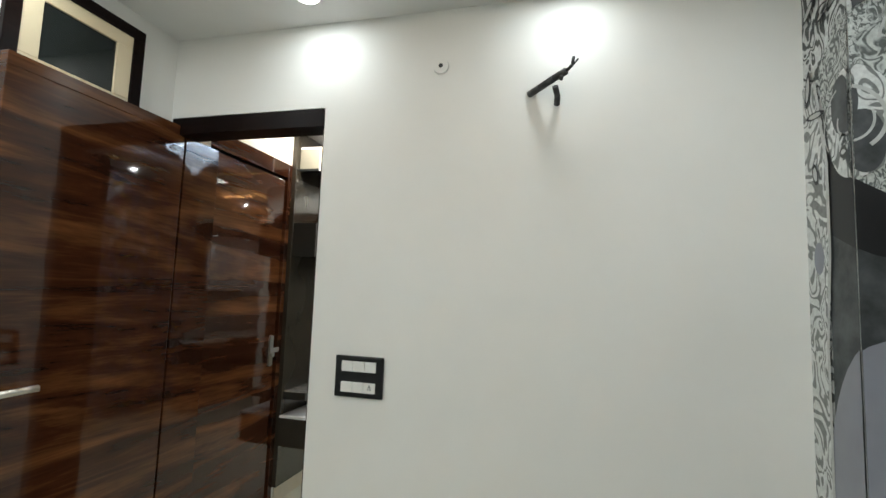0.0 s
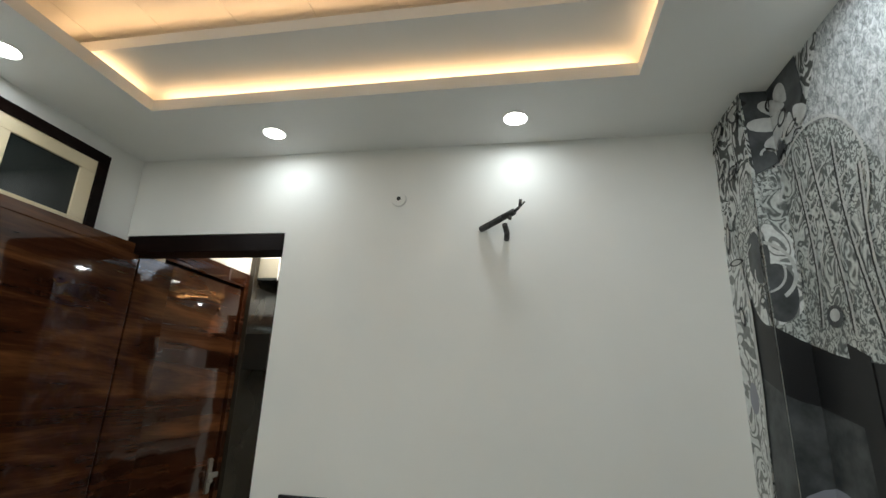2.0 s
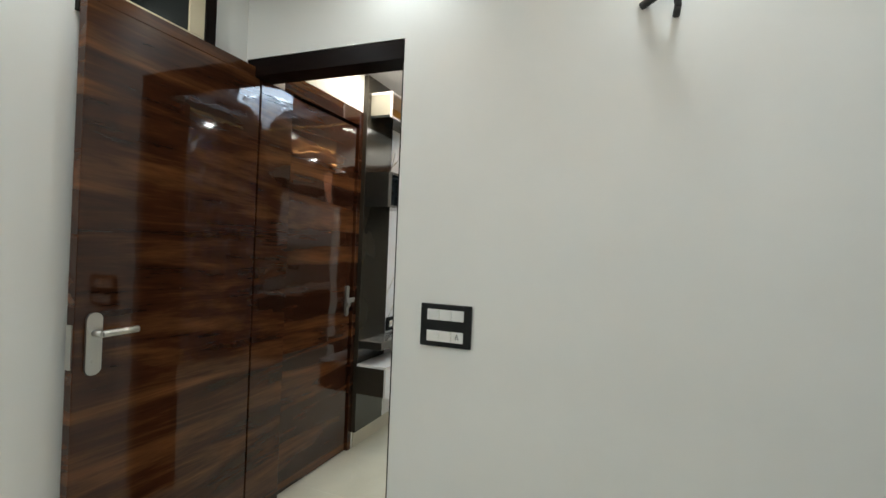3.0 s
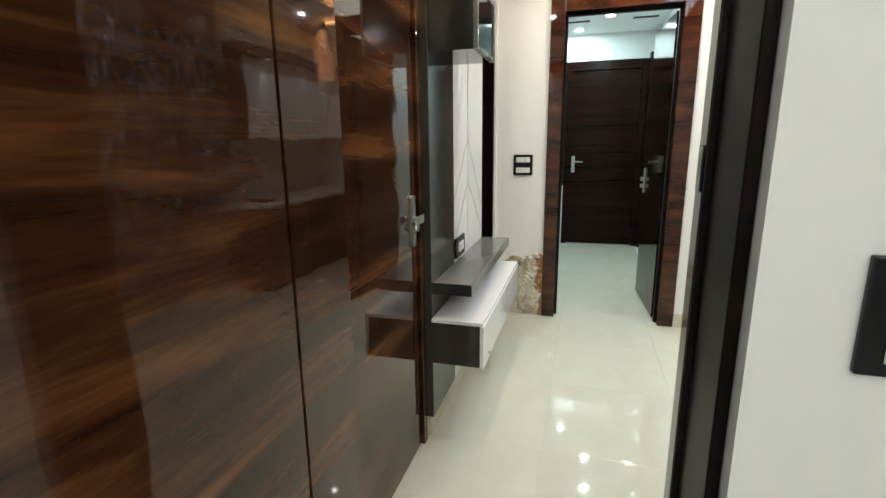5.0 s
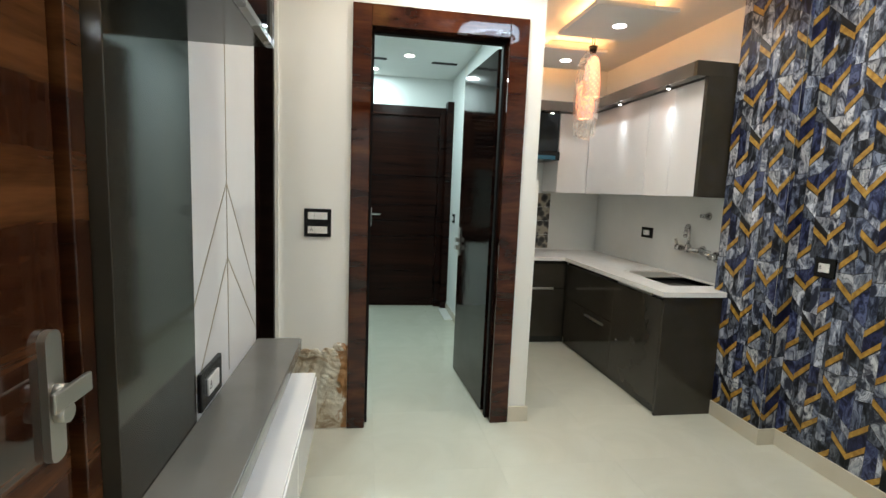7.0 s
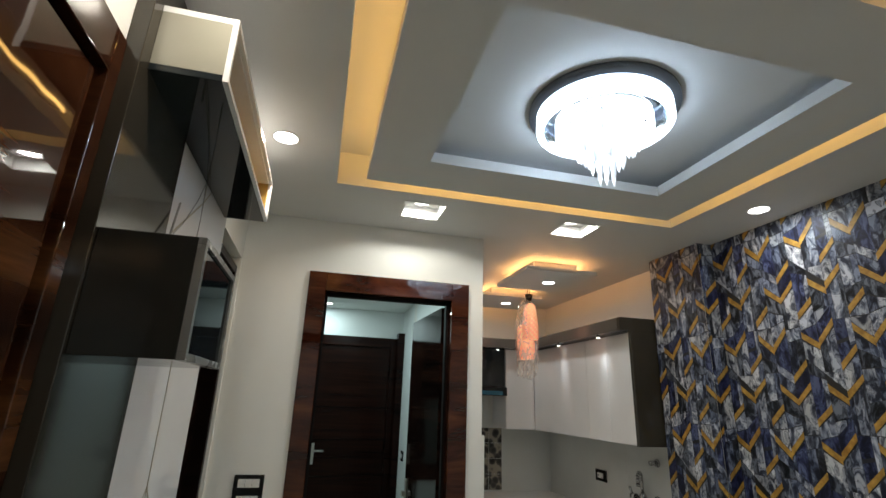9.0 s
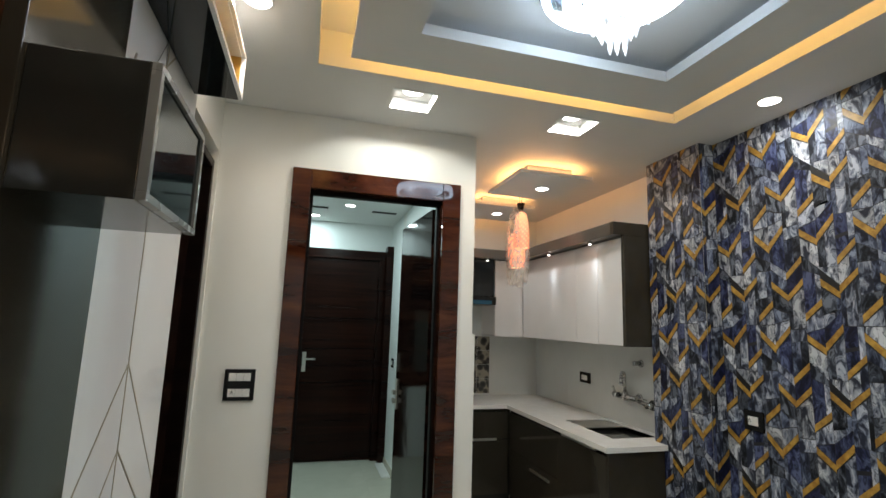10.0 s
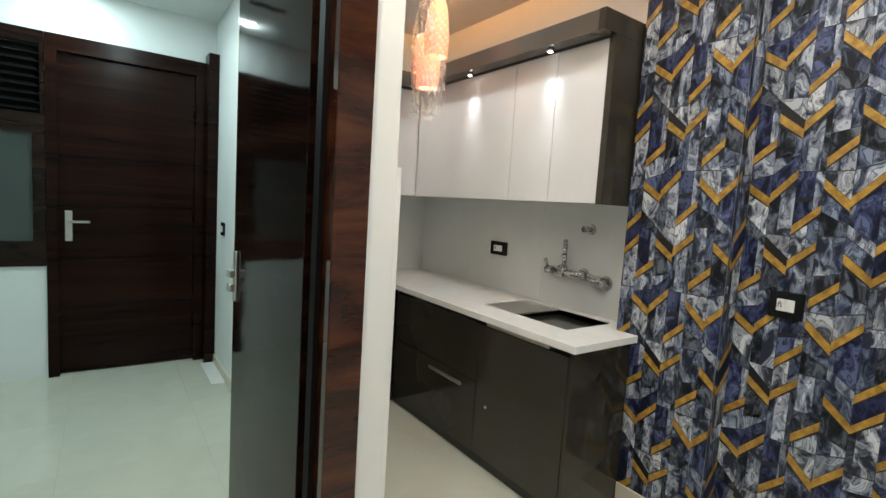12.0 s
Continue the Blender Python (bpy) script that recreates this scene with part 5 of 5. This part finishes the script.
bm = bmesh.new()
ZT = ZB
shapes = [
    ([(0, 0), (3.39, 0), (3.39, 3), (0, 3)], 0),
    ([(0.12, 1.95), (0.8, 1.70), (3.39, 1.6), (3.39, 0), (0.12, 0)], 5),
    ([(0.505, 2.337), (0.593, 2.453), (0.676, 2.6), (1.14, 2.6), (1.06, 2.457), (0.969, 2.294), (0.86, 2.115), (0.78, 2.0), (0.6, 2.2)], 3),
    ([(1.14, 2.6), (1.06, 2.457), (0.969, 2.294), (0.87, 2.1), (0.9, 1.9), (3.39, 1.9), (3.39, 2.6)], 4),
    ([(0.14, 1.90), (0.21, 1.79), (0.33, 1.72), (0.46, 1.675), (0.56, 1.65), (0.8, 1.70), (0.8, 1.42), (0.5, 1.5), (0.3, 1.55), (0.14, 1.62)], 4),
    ([(0.10, 2.14), (0.2, 2.25), (0.39, 2.29), (0.45, 2.33), (0.53, 2.325), (0.625, 2.296), (0.712, 2.203), (0.769, 2.095), (0.80, 2.0), (0.82, 1.62), (0.56, 1.65), (0.46, 1.675), (0.33, 1.72), (0.21, 1.79), (0.14, 1.90)], 1),
    ([(0.77, 2.0), (0.80, 2.06), (0.85, 2.075), (0.95, 2.06), (1.05, 1.9), (1.05, 1.55), (0.8, 1.55)], 2),
    (ellipse(1.36, 2.38, 0.33, 0.30), 6),
    (ellipse(0.36, 0.86, 0.27, 0.47), 6),
    (ellipse(0.47, 0.86, 0.27, 0.45), 6),
    ([(0.52, 1.70), (0.60, 1.66), (0.60, 1.2), (0.55, 1.0), (0.53, 1.35)], 4),
    ([(0, 0), (0.095, 0), (0.10, 1.3), (0.125, 1.57), (0.125, 1.84), (0.07, 2.12), (0.0, 2.13)], 2),
    ([(0.095, 0), (0.112, 0), (0.114, 1.3), (0.142, 1.57), (0.142, 1.84), (0.085, 2.12), (0.07, 2.12), (0.125, 1.84), (0.125, 1.57), (0.10, 1.3)], 7),
    (ellipse(0.072, 1.555, 0.03, 0.05), 6),
]
for k, (poly, mat) in enumerate(shapes):
    laid(bm, poly, MURAL, 0.0, ZT, 0.001 + 0.0004 * k, mat)
lift = 0.008
# dark oval with pale crescents
laid(bm, ellipse(0.262, 1.925, 0.112, 0.16), MURAL, 0, ZT, lift - 0.0006, 2)
laid(bm, ellipse(0.225, 1.985, 0.05, 0.085), MURAL, 0, ZT, lift - 0.0004, 5)
laid(bm, ellipse(0.285, 1.865, 0.052, 0.09), MURAL, 0, ZT, lift - 0.0005, 5)
for r, a0, a1, w in ((0.088, -55, 80, 0.011), (0.062, -95, 20, 0.007), (0.034, 150, 290, 0.008), (0.108, 110, 215, 0.006)):
    ring(bm, 0.245, 1.93, r, w, a0, a1, lift, 7)
laid(bm, ellipse(0.232, 1.86, 0.022, 0.04), MURAL, 0, ZT, lift, 0)
# small eye
laid(bm, ellipse(0.50, 1.772, 0.036, 0.03), MURAL, 0, ZT, lift - 0.0002, 5)
laid(bm, ellipse(0.50, 1.775, 0.022, 0.017), MURAL, 0, ZT, lift, 7)
# flower on a dark field
laid(bm, [(0.26, 2.56), (0.54, 2.56), (0.55, 2.43), (0.47, 2.345), (0.36, 2.30), (0.27, 2.25)], MURAL, 0, ZT, lift - 0.0006, 5)
for a, ln in ((118, 0.055), (150, 0.08), (182, 0.09), (216, 0.085), (252, 0.06), (300, 0.045)):
    c, sn = math.cos(radians(a)), math.sin(radians(a))
    pts = [(0.475 + c * (0.03 + ln + ln * math.cos(q)) - sn * 0.027 * math.sin(q) * (1.15 + 0.5 * math.cos(q)), 2.435 + (sn * (0.03 + ln + ln * math.cos(q)) + c * 0.027 * math.sin(q) * (1.15 + 0.5 * math.cos(q))) * 0.8) for q in np.linspace(0, 2 * math.pi, 16, endpoint=False)]
    laid(bm, pts, MURAL, 0, ZT, lift, 7)
for k in range(3):
    ring(bm, 0.32 + 0.07 * k, 2.32 + 0.012 * k, 0.02, 0.008, 0, 180, lift, 7, n=12)
for k in range(4):
    x0 = 0.44 + 0.06 * k
    ring(bm, x0 + 0.25, 1.92 - 0.02 * k, 0.28, 0.005, 112 + 3 * k, 178, lift, 7, grow=0.05)
ring(bm, 0.53, 2.12, 0.20, 0.008, -40, 170, lift, 7)
# long dark and light ribs running down the petal
for k, (s0, top, low) in enumerate(((0.43, 2.27, 1.75), (0.52, 2.29, 1.72), (0.62, 2.22, 1.70), (0.70, 2.12, 1.72))):
    for d, w, mat in ((0.0, 0.006, 4), (0.008, 0.007, 7)):
        pts = [(s0 + d + 0.05 * math.sin(2.2 * q + k) * (1 - q), low + (top - low) * q) for q in np.linspace(0, 1, 14)]
        for (a, za), (b, zb) in zip(pts, pts[1:]):
            laid(bm, [(a, za), (a + w, za), (b + w, zb), (b, zb)], MURAL, 0, ZT, lift + 0.0003, mat)
# drops and leaves scattered over the border
rm = random.Random(11)
for k in range(46):
    cs, cz2 = rm.uniform(0.02, 0.72), rm.uniform(1.75, 2.52)
    if 0.12 < cs and cz2 < 2.25:
        continue
    a, ln, wd = rm.uniform(0, math.pi), rm.uniform(0.018, 0.045), rm.uniform(0.006, 0.012)
    for grow, mat, up in ((1.5, 4, 0.0005), (1.0, 7, 0.0008)):
        pts = [(cs + math.cos(a) * ln * grow * math.cos(q) - math.sin(a) * wd * grow * 1.2 * math.sin(q), cz2 + math.sin(a) * ln * grow * math.cos(q) + math.cos(a) * wd * grow * 1.2 * math.sin(q)) for q in np.linspace(0, 2 * math.pi, 12, endpoint=False)]
        if cs > 0.5 and cz2 > 2.2:
            continue
        laid(bm, pts, MURAL, 0, ZT, lift + up, mat)
me = bpy.data.meshes.new("wall_mural")
bm.to_mesh(me)
bm.free()
for m in (G_ORN, G_PETAL, G_PALE, G_GLOW, G_BLACK, G_ROBE, G_DISC, G_WHITE):
    me.materials.append(m)
tagged(new("wall_mural", me), "black and white ornamental mural paper on the wall", "wallpaper", "", "structure")

# ---- broken plaster by the corridor frame ----
M_PLASTER = material("bare_damp_plaster", (0.5, 0.44, 0.32), 0.85)
pn = noise_tex(M_PLASTER, coords(M_PLASTER), 9, 6, 0.65, 1.0)
bump(M_PLASTER, noise_tex(M_PLASTER, coords(M_PLASTER), 40, 5), 0.6, 0.01)
# rust bleeding from the frame's edge
rx = node(M_PLASTER, "ShaderNodeSeparateXYZ")
link(M_PLASTER, node(M_PLASTER, "ShaderNodeTexCoord").outputs["Object"], rx.inputs[0])
near = node(M_PLASTER, "ShaderNodeMapRange", **{"From_Min": -0.62, "From_Max": -0.49, "To_Min": -0.3, "To_Max": 0.34})
link(M_PLASTER, rx.outputs["X"], near.inputs["Value"])
soak = node(M_PLASTER, "ShaderNodeMath")
soak.operation = "ADD"
link(M_PLASTER, near.outputs[0], soak.inputs[0])
link(M_PLASTER, noise_tex(M_PLASTER, coords(M_PLASTER, (1.4, 1, 0.8)), 13, 4, 0.6, 0.8), soak.inputs[1])
base = ramp(M_PLASTER, pn, [(0.36, (0.3, 0.22, 0.14)), (0.45, (0.55, 0.48, 0.36)), (0.58, (0.66, 0.62, 0.52)), (0.7, (0.74, 0.71, 0.63))])
link(M_PLASTER, mix(M_PLASTER, ramp(M_PLASTER, soak.outputs[0], [(0.62, (0, 0, 0)), (0.74, (0.9, 0.9, 0.9))]), base, (0.3, 0.13, 0.03)), bsdf(M_PLASTER).inputs["Base Color"])
t = thing("plaster_patch", "broken bare plaster patch with rusty stain on wall", "plaster patch")
bm = bmesh.new()
nx, nz = 44, 56
grid = {}
for i in range(nx + 1):
    for j in range(nz + 1):
        x = -0.84 + 0.35 * i / nx
        top = 0.40 + 0.05 * noise.noise(Vector((x * 14, 0, 3))) + 0.06 * i / nx
        z = 0.003 + (top - 0.003) * j / nz
        rough = min(1.0, max(0.1, (z - 0.1) / 0.15))
        d = 0.006 + rough * (0.016 * abs(noise.noise(Vector((x * 24, z * 24, 1)))) + 0.02 * max(0, noise.noise(Vector((x * 11, z * 11, 7)))))
        grid[i, j] = bm.verts.new((x, YF - d, z))
for i in range(nx):
    for j in range(nz):
        bm.faces.new((grid[i, j], grid[i + 1, j], grid[i + 1, j + 1], grid[i, j + 1]))
for i in range(nx):
    a, b = grid[i, nz], grid[i + 1, nz]
    c, d2 = bm.verts.new((a.co.x, YF, a.co.z + 0.004)), bm.verts.new((b.co.x, YF, b.co.z + 0.004))
    bm.faces.new((a, b, d2, c))
part("patch", bm, M_PLASTER, t)
for x, z, r in ((-0.70, 0.43, 0.035), (-0.655, 0.435, 0.022), (-0.60, 0.44, 0.026), (-0.53, 0.46, 0.032), (-0.555, 0.42, 0.02), (-0.61, 0.30, 0.02), (-0.52, 0.36, 0.018)):
    bm = bmesh.new()
    bmesh.ops.create_icosphere(bm, subdivisions=3, radius=r)
    for w in bm.verts:
        w.co *= 1 + 0.55 * noise.noise(w.co * 38 + Vector((x * 30, 0, z * 30))) + 0.25 * noise.noise(w.co * 110)
        w.co.y *= 0.4
        w.co.z *= 0.75
        w.co += Vector((x, YF - 0.014, z))
    part("lump", bm, M_PLASTER, t)

# ---- floor tiles ----
TW = 0.60
tile_mesh = mesh_of("tile", boxes((0.0002, TW - 0.0002, 0.0002, TW - 0.0002, -0.006, 0.0), bevel=0.0003), M_TILE)
floor_ob = bpy.data.objects["floor"]
for i in range(-3, 4):
    for j in range(-10, 6):
        o = new("tile", tile_mesh)
        o.location = (-0.345 + TW * i, 2.34 + TW * j, 0)
        o.parent = floor_ob
